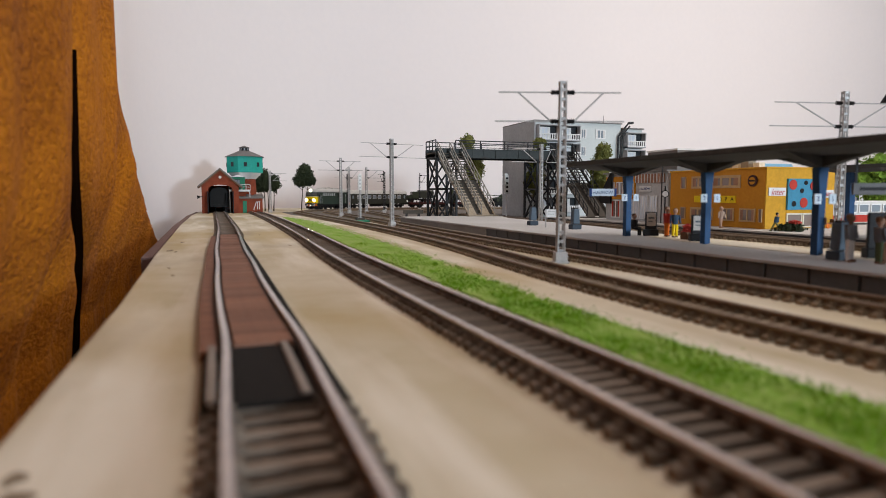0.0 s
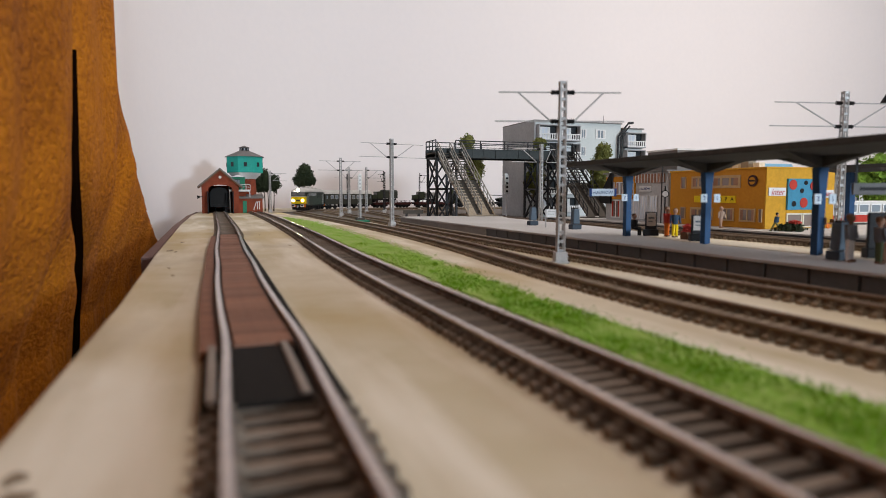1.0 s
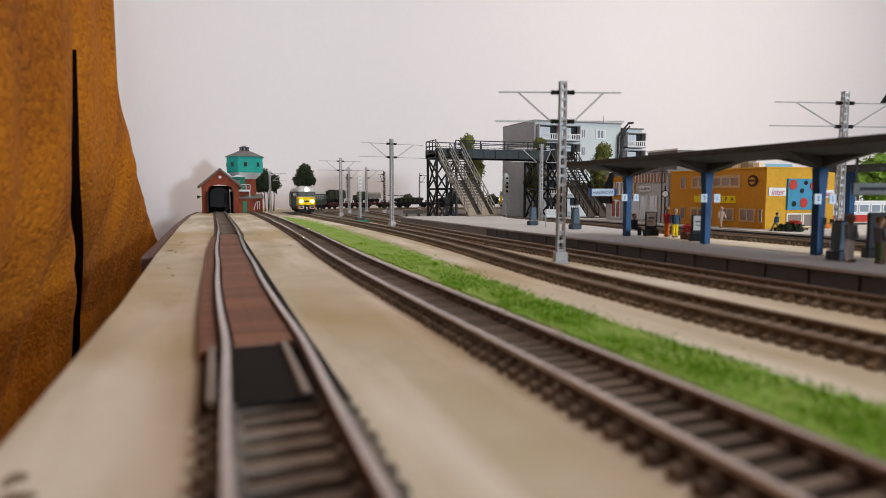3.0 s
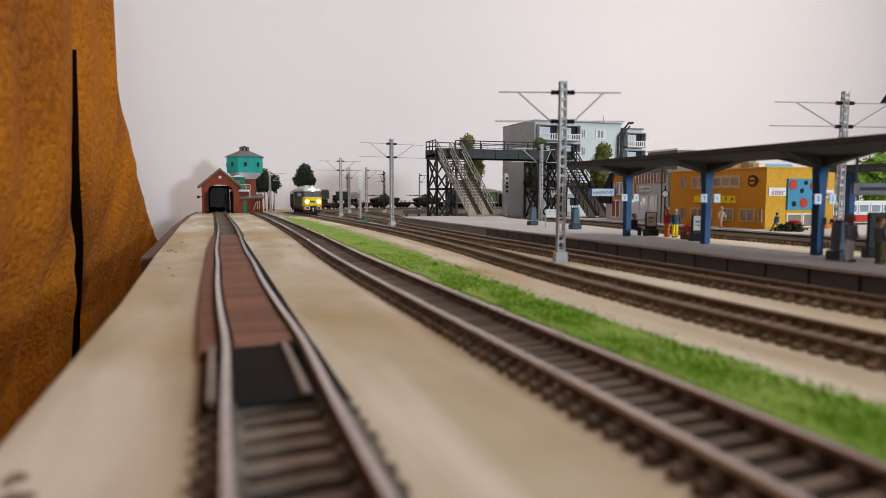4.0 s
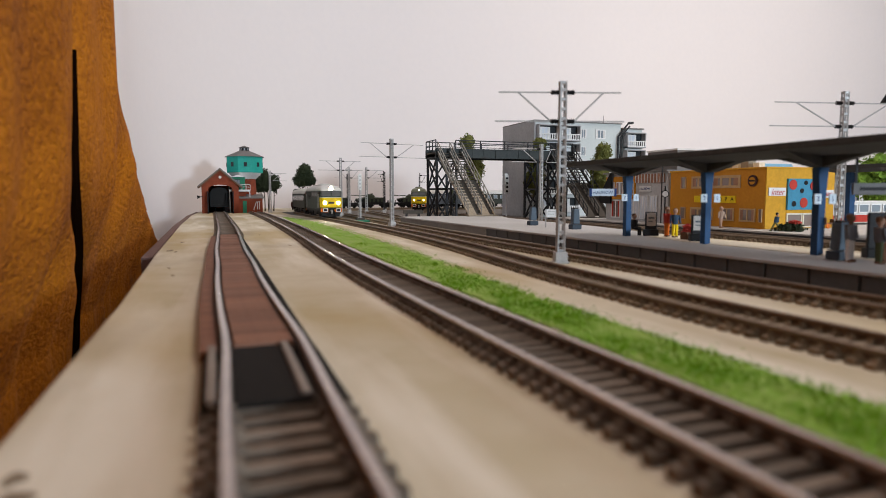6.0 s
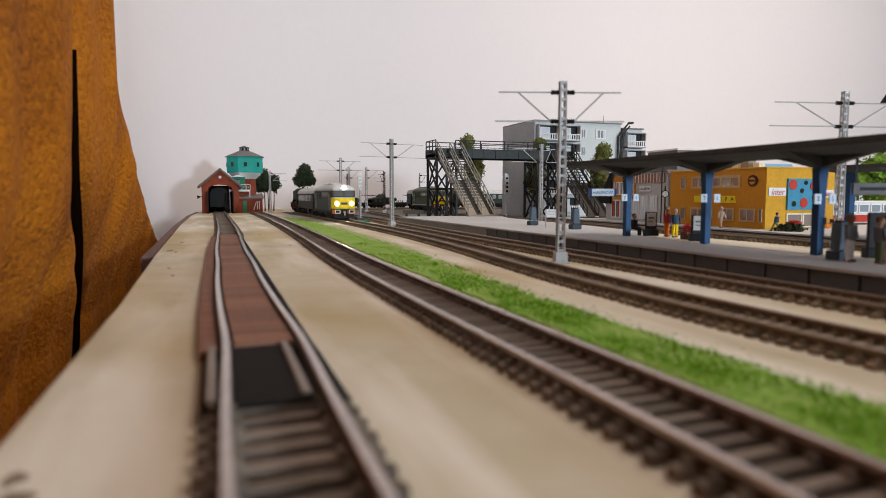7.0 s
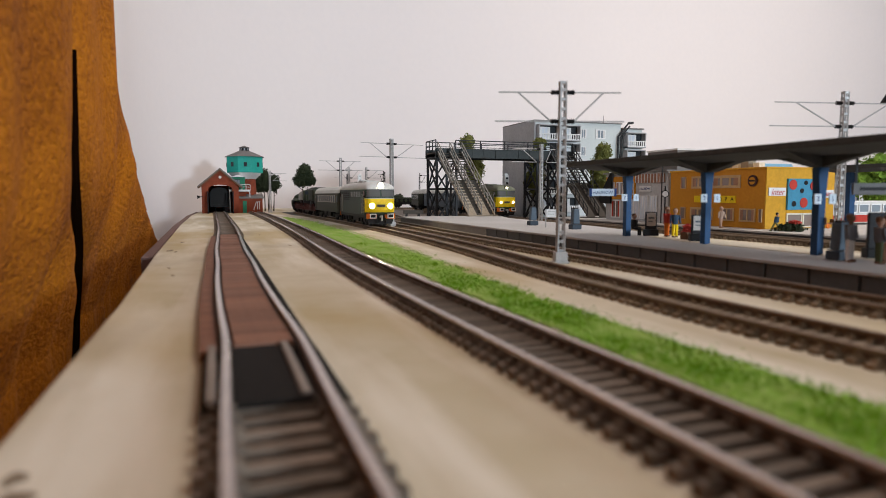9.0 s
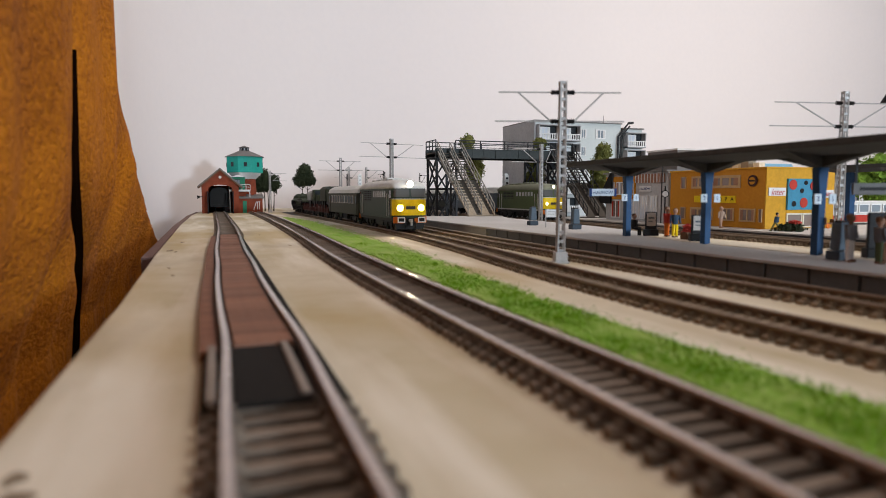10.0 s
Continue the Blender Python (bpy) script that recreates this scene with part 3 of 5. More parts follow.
def mast(x, y, h, turn, left, right, foot=True, label="grey lattice catenary mast with two cross arms on a concrete foot", dark=False, z=0.0, base=7.0, drop=0.0):
    ob = thing("catenary_mast", x, y, z, label, "catenary mast", turn, "catenary masts")
    st = DARKST if dark else STEEL
    k = 0.62 if dark else 1.0
    z0 = 0
    if foot:
        bm = bmesh.new()
        prism(bm, [(-base / 2 - 1, -base / 2 - 1), (base / 2 + 1, -base / 2 - 1), (base / 2 + 1, base / 2 + 1), (-base / 2 - 1, base / 2 + 1)], 0, 1.2, "z")
        box(bm, -base / 2, base / 2, -base / 2, base / 2, 1.2, 6.5)
        part("foot", bm, CONC, ob, "pale concrete foot", 0.3)
        z0 = 6.5
    bm = bmesh.new()
    for sx in (-1, 1):
        for sy in (-1, 1):
            beam(bm, (sx * 1.9 * k, sy * 1.5 * k, z0), (sx * 1.5 * k, sy * 1.3 * k, h), 1.1 * k)
    n = int((h - z0) / 5.2)
    for i in range(n):
        za = z0 + (h - z0) * i / n
        for sy in (-1.4 * k, 1.4 * k):
            box(bm, -1.8 * k, 1.8 * k, sy - 0.45, sy + 0.45, za, za + 1.5)
        for sx in (-1.7 * k, 1.7 * k):
            box(bm, sx - 0.45, sx + 0.45, -1.4 * k, 1.4 * k, za, za + 1.5)
    box(bm, -2.1 * k, 2.1 * k, -1.7 * k, 1.7 * k, h - 1.6, h)
    part("lattice_column", bm, st, ob)
    for sx, ln in ((-1, left), (1, right)):
        if not ln:
            continue
        for zz, ext in ((h - 6 - drop, 1.0), (h - 22 - drop, 1.06)):
            bm = bmesh.new()
            tube(bm, (sx * 1.8, 0, zz), (sx * ln * ext, 0, zz), 0.45, n=6)
            part("arm", bm, st, ob)
            bm = bmesh.new()
            tube(bm, (sx * 2.2, 0, zz), (sx * 6.2, 0, zz), 1.0, n=8)
            for q in (2.6, 3.8, 5.0, 6.0):
                tube(bm, (sx * q, 0, zz), (sx * (q + 0.5), 0, zz), 1.35, n=8)
            part("insulator", bm, BLACK, ob, "black ribbed insulator")
        bm = bmesh.new()
        tube(bm, (sx * 6.5, 0, h - 22 - drop), (sx * (ln * 0.7), 0, h - 6 - drop), 0.5, n=6)
        part("brace", bm, st, ob)
    return ob


def masts():
    mast(185, 316, 102, -17, 36, 33)
    mast(202, 744, 106, 12, 40, 44)
    mast(211, 1120, 104, 8, 38, 38)
    mast(412, 324, 110, -13, 52, 48, drop=1.9)
    mast(266, 1320, 96, 5, 30, 30)
    mast(300, 1307, 96, 0, 0, 36)
    mast(116, 1450, 92, 8, 0, 36)
    mast(381, 700, 101, 0, 38, 20)
    mast(374, 1440, 92, 0, 16, 0, dark=True, label="dark slim catenary mast with short arms")
    mast(475, 1490, 92, 0, 0, 22, dark=True, label="dark slim catenary mast with short arms")
    mast(310, 1560, 90, 0, 0, 0, dark=True, label="dark slim lattice mast by the far loop")
    mast(343, 1330, 90, 0, 0, 0, dark=True, label="dark slim lattice mast by the far loop")


def canopy():
    ob = thing("platform_canopy", 272.5, 0, 10, "dark butterfly platform canopy on blue posts", "canopy")
    # roof and posts run on unseen past the camera, added to shade the curtain
    y0, y1 = -280, 413
    bm = bmesh.new()
    prism(bm, [(-30, 49.5), (0, 47.0), (31, 49.5), (31, 52.5), (0, 49.4), (-30, 52.5)], y0, y1, "y")
    part("roof", bm, CANOPY, ob, "dark grey roof with raised edges", 0.3)
    for k, y in enumerate((375, 299, 225, 150, 75, 0, -75, -150, -225)):
        bm = bmesh.new()
        prism(bm, [(-2.1, 0), (2.1, 0), (2.3, 30), (3.4, 42), (-3.4, 42), (-2.3, 30)], y - 2.0, y + 2.0, "y")
        p = part("post", bm, BLUE, ob, "blue painted post", 0.4)
        # arms that widen upward under the roof
        bm = bmesh.new()
        prism(bm, [(-4.0, 42), (4.0, 42), (29, 50), (0, 47.4), (-28, 50)], y - 3, y + 3, "y")
        for d in (-1, 1):
            prism(bm, [(y + d * 2.4, 42), (y + d * 24, 47.2), (y + d * 2.4, 47.2)], -2.5, 2.5, "x")
        part("bracket", bm, CANOPY, p, "dark flared bracket")
        for sx in (-1, 1):
            bm = bmesh.new()
            box(bm, 2.6 if sx > 0 else -6.9, 6.9 if sx > 0 else -2.6, -3.4 + y, -2.8 + y, 24.6, 29.4)
            b = part("number_board", bm, SIGNBLUE, ob, "pale blue platform number board")
            word("2" if sx < 0 else "1", 3.6, SIGNINK, b, pose(sx * 4.75 * M, (y - 3.5) * M, 27 * M, 90))
    sign = thing("station_sign", 281, 418, 10, "hanging pale blue station name sign with dark ends", "sign", turn=-20)
    boxpart("board", (-8.6, 8.6, -1.3, 1.3, 28, 33.6), SIGNBLUE, sign, "", 0.2)
    boxpart("end_cap", (-10.2, -8.6, -1.6, 1.6, 27.8, 33.8), SIGNINK, sign, "dark blue end")
    boxpart("end_cap", (8.6, 10.2, -1.6, 1.6, 27.8, 33.8), SIGNINK, sign, "dark blue end")
    boxpart("hanger", [(-8, -7.4, -0.3, 0.3, 33.6, 48), (7.4, 8, -0.3, 0.3, 33.6, 48)], DARKST, sign)
    word("HALINÓW", 3.1, SIGNINK, sign, pose(0, -1.4 * M, 30.6 * M, 90))


def side_canopy():
    ob = thing("platform_canopy", 500, 0, 5, "dark flat canopy on blue posts on the side platform", "canopy")
    bm = bmesh.new()
    prism(bm, [(-20, 55), (0, 52.5), (34, 55), (34, 58), (0, 55.4), (-20, 58)], 150, 398, "y")
    part("roof", bm, CANOPY, ob, "dark grey roof", 0.3)
    for y in (384, 300, 216):
        bm = bmesh.new()
        prism(bm, [(-2.6, 0), (2.6, 0), (3.6, 52.5), (-3.6, 52.5)], y - 2.2, y + 2.2, "y")
        part("post", bm, BLUE, ob, "blue painted post", 0.4)


def railing(bm, p, q, h, posts, w=0.8):
    p, q = Vector(p), Vector(q)
    up = Vector((0, 0, h))
    for i in range(posts + 1):
        a = p.lerp(q, i / posts)
        beam(bm, a, a + up, w)
    beam(bm, p + up, q + up, w)
    beam(bm, p + up * 0.5, q + up * 0.5, w * 0.7)


def stair(ob, x0, x1, ytop, ybot, ztop, zbot, ramp, side):
    n = 22
    slope = (zbot - ztop) / (ybot - ytop)
    for i in range(n):
        a = (i + 0.5) / n
        y, z = ytop + (ybot - ytop) * a, ztop + (zbot - ztop) * a
        up = 0 if i < n / 2 else 1.3
        tread = (x0 + 0.9, x1 - 0.9, y - 2.9, y + 2.9, z - 0.9 + up, z + 0.5 + up)
        riser = (x0 + 0.9, x1 - 0.9, y + 2.1, y + 2.9, z + 0.5 + up, z + 4.2 + up)
        boxpart("step", [tread] if i < n / 2 else [tread, riser], STAIRD, ob, "open dark tread" if i < n / 2 else "brown step")
    mid = (x0 + x1) / 2
    ym, zm = (ytop + ybot) / 2, (ztop + zbot) / 2
    for x in (x0, mid, x1):
        bm = bmesh.new()
        prism(bm, [(ytop, ztop - 3.5), (ytop, ztop + 2), (ym, zm + 2), (ym, zm - 3.5)], x - 0.9, x + 0.9, "x")
        part("stringer", bm, side, ob)
    third = (x1 - x0) / 2
    for x, w in ((x0 + third * 0.3, third * 0.31), (mid + third * 0.3, third * 0.3), (x1 - 0.8, 0.9)):
        bm = bmesh.new()
        prism(bm, [(ym, zm - 3.5), (ym, zm + 1.4), (ybot - 3, zbot + 2), (ybot - 3, zbot)], x - w, x + w, "x")
        part("stringer", bm, ramp, ob, "broad worn side ramp")
    for x in (x0, mid, x1):
        bm = bmesh.new()
        railing(bm, (x, ytop, ztop + 1), (x, ybot, zbot + 2), 14, 10, 1.1)
        part("handrail", bm, side, ob)
    # landing half way down, with its own posts
    boxpart("landing", (x0 - 1, x1 + 1, ym - 8, ym + 8, zm - 2.4, zm - 0.6), STAIRD, ob)
    for x in (x0, x1):
        bm = bmesh.new()
        beam(bm, (x, ym + 5, zbot), (x, ym + 5, zm - 2), 2.2)
        part("leg", bm, DARKST, ob)


def tower(ob, x0, x1, y0, y1, z0, z1):
    """A braced steel trestle."""
    def bar(name, p, q, w):
        bm = bmesh.new()
        beam(bm, p, q, w)
        part(name, bm, DARKST, ob)
    for x in (x0, x1):
        for y in (y0, y1):
            bar("leg", (x, y, z0), (x, y, z1), 3.2)
    for k in range(2):
        a, b = z0 + (z1 - z0) * k / 2, z0 + (z1 - z0) * (k + 1) / 2
        for y in (y0, y1):
            bar("brace", (x0, y, a), (x1, y, b), 2.2)
            bar("brace", (x1, y, a), (x0, y, b), 2.2)
            bar("cross_bar", (x0, y, b), (x1, y, b), 3.2)
        for x in (x0, x1):
            bar("brace", (x, y0, a), (x, y1, b), 2.0)
            bar("brace", (x, y1, a), (x, y0, b), 2.0)
            bar("cross_bar", (x, y0, b), (x, y1, b), 2.6)


def footbridge():
    ob = thing("footbridge", 0, 0, 0, "dark steel footbridge over the tracks with two flights of stairs", "footbridge")
    ya, yb, zd = 915, 962, 104
    x0, x1 = 318, 556
    boxpart("deck", (x0, x1, ya, yb, zd - 2, zd), STAIRD, ob, "dark walkway")
    for y in (ya, yb):
        bm = bmesh.new()
        box(bm, x0, x1, y - 1, y + 1, zd - 8, zd + 5)
        for i in range(13):
            x = x0 + (x1 - x0) * i / 12
            box(bm, x - 0.7, x + 0.7, y - 2, y + 2, zd - 8, zd + 5)
        box(bm, x0, x1, y - 2, y + 2, zd - 8.6, zd - 7.4)
        box(bm, x0, x1, y - 2, y + 2, zd + 4.4, zd + 5.6)
        part("girder", bm, GIRDER, ob, "dark riveted plate girder")
        bm = bmesh.new()
        railing(bm, (x0 if y == yb else 350, y, zd + 5), (x1, y, zd + 5), 13, 5, 1.4)
        part("railing", bm, DARKST, ob)
    bm = bmesh.new()
    railing(bm, (x0, ya, zd), (x0, yb, zd), 18, 3, 1.3)
    part("railing", bm, DARKST, ob)
    tower(ob, 320, 352, 917, 960, 0, zd - 8)
    tower(ob, 492, 536, 917, 960, 0, zd - 8)
    stair(ob, 321, 360, 915, 792, zd, 10, STAIRW, mat("stair_rail_grey", (0.25, 0.235, 0.21), 0.7))
    stair(ob, 516, 556, 915, 806, zd, 5, STAIRD, DARKST)
    boxpart("stair_foot", (319, 362, 784, 796, 10, 12), STAIRW, ob)
    boxpart("landing_plate", (508, 556, 800, 812, 5, 6), STAIRD, ob)
    

def clumps(bm, rng, c, r, sz, n, size):
    for _ in range(n):
        while True:
            v = Vector((rng.uniform(-1, 1), rng.uniform(-1, 1), rng.uniform(-1, 1)))
            if 0.25 < v.length < 1:
                break
        v *= 0.85 + 0.5 * noise.noise(v * 2.3 + Vector((c[0], c[1], 0)) * 0.1)
        p = Vector(c) + Vector((v.x * r, v.y * r, v.z * r * sz))
        q = Euler((rng.uniform(0, 6.3), rng.uniform(0, 6.3), 0)).to_matrix()
        s = size * rng.uniform(0.5, 1.3)
        w = [bm.verts.new((p + q @ Vector(k) * s) * M) for k in ((-1, -0.7, 0), (1, -0.6, 0.3), (0.9, 0.8, 0), (-0.8, 0.7, 0.4))]
        bm.faces.new((w[0], w[1], w[2]))
        bm.faces.new((w[0], w[2], w[3]))


def tree(x, y, z, trunks, crowns, leaf, label, seed, size=1.7, count=900):
    """trunks: (dx, dy, height); crowns: (dx, dy, z, radius, squash)."""
    ob = thing("tree", x, y, z, label, "tree")
    rng = random.Random(seed)
    for dx, dy, h in trunks:
        bm = bmesh.new()
        p = Vector((dx, dy, 0))
        r = 1.5
        lean = Vector((rng.uniform(-0.08, 0.08), rng.uniform(-0.08, 0.08), 1))
        n = 5
        for i in range(n):
            q = p + lean * (h / n) + Vector((rng.uniform(-0.6, 0.6), rng.uniform(-0.6, 0.6), 0))
            tube(bm, p, q, r, r * 0.84, 7)
            if i >= 2:
                for _ in range(3):
                    a = rng.uniform(0, 6.28)
                    tube(bm, q, q + Vector((math.cos(a) * h * 0.16, math.sin(a) * h * 0.16, h * 0.1)), r * 0.4, r * 0.15, 5)
            p, r = q, r * 0.84
        part("trunk", bm, BARK, ob, "thin dark trunk")
    bm = bmesh.new()
    tot = sum(c[3] ** 2 for c in crowns)
    for dx, dy, cz, r, sq in crowns:
        clumps(bm, rng, (dx, dy, cz), r, sq, int(1.8 * count * r * r / tot), size * 0.72)
        n0 = len(bm.verts)
        ball(bm, (dx, dy, cz), r * 0.74, sq, 3)
        bm.verts.ensure_lookup_table()
        for v in bm.verts[n0:]:
            q = v.co / M - Vector((dx, dy, cz))
            v.co = (Vector((dx, dy, cz)) + q * (1 + 0.55 * noise.noise(q * 0.14 + Vector((cz, dx, 0))) + 0.3 * noise.noise(q * 0.4))) * M
    part("crown", bm, leaf, ob)
    return ob


def trees():
    tree(113, 1560, 0, [(-20, 0, 60), (-8, 6, 68), (8, 0, 70), (20, 4, 60), (-1, -6, 90)], [(-19, 0, 66, 19, 1.3), (0, 0, 80, 12, 1.9), (20, 0, 66, 18, 1.3), (0, 0, 60, 16, 1)], PINE, "group of dark pines with bare trunks", 1, 1.9, 4200)
    tree(212, 1600, 0, [(-9, 0, 84), (10, 3, 84)], [(0, 0, 92, 22, 0.9), (9, 0, 76, 20, 0.9), (-12, 0, 73, 19, 0.9), (0, 0, 104, 15, 0.8)], PINE, "tall dark pine with two bare trunks", 2, 1.9, 4200)
    tree(424, 1050, 0, [(0, 0, 90)], [(0, 0, 131, 15, 1.0), (4, 0, 112, 15, 1.0), (13, 0, 84, 20, 1.4), (10, 0, 56, 16, 1.2)], LEAF, "olive green tree behind the footbridge", 3, 1.5, 5200)
    tree(525, 1010, 0, [(0, 0, 90)], [(0, -40, 126, 13, 0.9), (-8, -40, 98, 18, 1.3), (-10, -40, 66, 19, 1.5)], LEAF, "olive green tree beside the apartment block", 4, 1.5, 4600)
    tree(573, 852, 5, [(0, 0, 80)], [(0, 0, 99, 14, 1.25), (-5, 0, 76, 18, 1.2), (-6, 0, 50, 16, 1.3)], LEAF, "olive green tree beside the station", 5, 1.5, 4200)
    tree(470, 1250, 0, [(0, 0, 30)], [(0, 0, 34, 13, 1.2)], PINE, "small dark bush by the far tracks", 6, 1.8, 500)
    tree(830, 600, 5, [(0, 0, 50)], [(0, 0, 70, 24, 0.9), (22, -10, 52, 22, 0.9), (-14, 10, 48, 20, 0.9), (4, 0, 34, 22, 0.8)], LEAFB, "bright green tree behind the square", 8, 1.9, 3500)
    tree(940, 500, 5, [(0, 0, 50)], [(0, 0, 66, 26, 0.9), (20, -10, 50, 22, 0.9), (-6, 0, 34, 24, 0.8)], LEAFB, "bright green tree behind the square", 9, 1.9, 3000)


def pane_window(parent, m, w, h, frame_m=WHITE, glass_m=PANE, bars=1, name="window", curtain_m=None):
    """A framed window on a wall, facing local -y, in millimetres."""
    bm = bmesh.new()
    t = max(0.5, w * 0.07)
    box(bm, -w / 2, w / 2, -0.7, 0.4, 0, t)
    box(bm, -w / 2, w / 2, -0.7, 0.4, h - t, h)
    xs = [-w / 2 + (w - t) * i / (bars + 1) for i in range(bars + 2)]
    for x in xs:
        box(bm, x, x + t, -0.7, 0.4, t, h - t)
    ob = part(name, bm, frame_m, parent)
    ob.matrix_basis = m
    boxpart("pane", (-w / 2 + 0.3, w / 2 - 0.3, -0.25, 0.3, 0.3, h - 0.3), glass_m, ob)
    if curtain_m:
        boxpart("curtain", [(-w / 2 + t, -w / 2 + t + w * 0.16, -0.4, -0.25, t, h - t), (w / 2 - t - w * 0.16, w / 2 - t, -0.4, -0.25, t, h - t)], curtain_m, ob)
    return ob


def apartment():
    ob = thing("apartment_block", 521, 980, 0, "five-storey pale green apartment block with grey gable and white balconies", "apartment block")
    W, D, H = 222, 127, 166
    boxpart("wall", (0.5, 176, 4, D, 0, H), APF, ob, "pale green-grey front", 0.3)
    boxpart("gable_wall", (-1.5, 0.5, 0, D, 0, H), APG, ob, "plain grey gable wall")
    boxpart("wall", (186, W, 4, D, 0, H - 8), APF, ob, "pale green-grey front", 0.3)
    boxpart("wall", (176, 186, 14, D, 0, H - 6), APG, ob, "grey recessed stair bay")
    boxpart("roof", (-1.5, 177, 1, D + 1, H, H + 1.6), ROOFG, ob, "flat grey roof edge")
    boxpart("roof", (178, W + 2, 0, D + 2, H - 8, H - 6), ROOFG, ob, "flat grey roof edge")
    bm = bmesh.new()
    tube(bm, (168, 0, 20), (168, 0, H - 22), 1.6)
    tube(bm, (168, 0, H - 22), (188, -2, H + 2), 1.6)
    tube(bm, (188, -2, H + 2), (198, -2, H + 3), 2.2)
    part("pipe", bm, DARKST, ob, "dark bent pipe")
    bm = bmesh.new()
    tube(bm, (173, 0, 20), (173, 0, H - 24), 1.4)
    tube(bm, (173, 0, H - 24), (191, -2, H - 3), 1.4)
    part("pipe", bm, DARKST, ob, "dark bent pipe")
    bm = bmesh.new()
    tube(bm, (150, 20, H + 1), (150, 20, H + 16), 0.5, n=6)
    part("aerial", bm, DARKST, ob, "thin roof aerial")
    st = 31
    for k in range(5):
        z = 8 + k * st
        for bx, bw in ((3, 41), (46, 39), (182, 40)):
            zz = z if bx < 180 else z - 8
            if zz < 0:
                continue
            b = boxpart("balcony", [(bx, bx + bw, -9, 4, zz, zz + 1.6), (bx, bx + 1.2, -9, 4, zz, zz + st - 4), (bx + bw - 1.2, bx + bw, -9, 4, zz, zz + st - 4), (bx, bx + bw, -9, 4, zz + st - 5, zz + st - 3.6)], APG, ob, "grey balcony box")
            bm = bmesh.new()
            for i in range(9):
                x = bx + 1.5 + (bw - 4) * i / 8
                box(bm, x, x + 1.6, -9.6, -9, zz + 2, zz + 11)
            box(bm, bx, bx + bw, -9.9, -9.2, zz + 10.5, zz + 12)
            box(bm, bx, bx + bw, -9.9, -9.2, zz + 1.6, zz + 3)
            part("railing", bm, WHITE, b, "white slatted balcony rail")
            # dark sheet over the pale wall, painting the balcony's inner shade
            boxpart("recess", (bx + 1.2, bx + bw - 1.2, 3.2, 3.8, zz + 1.6, zz + st - 5), DARKG, b, "balcony back with shade put into its dark colour")
            pane_window(b, pose((bx + bw * 0.4) * M, 2.6 * M, (zz + 3) * M), bw * 0.5, 21, WHITE, APWIN, 1, curtain_m=WHITE)
        for x, w in ((97.5, 13), (133, 22)):
            pane_window(ob, pose(x * M, 3.6 * M, (z + 7) * M), w * 0.92, 16, WHITE, PANE, 1, curtain_m=POSTER)
    return ob


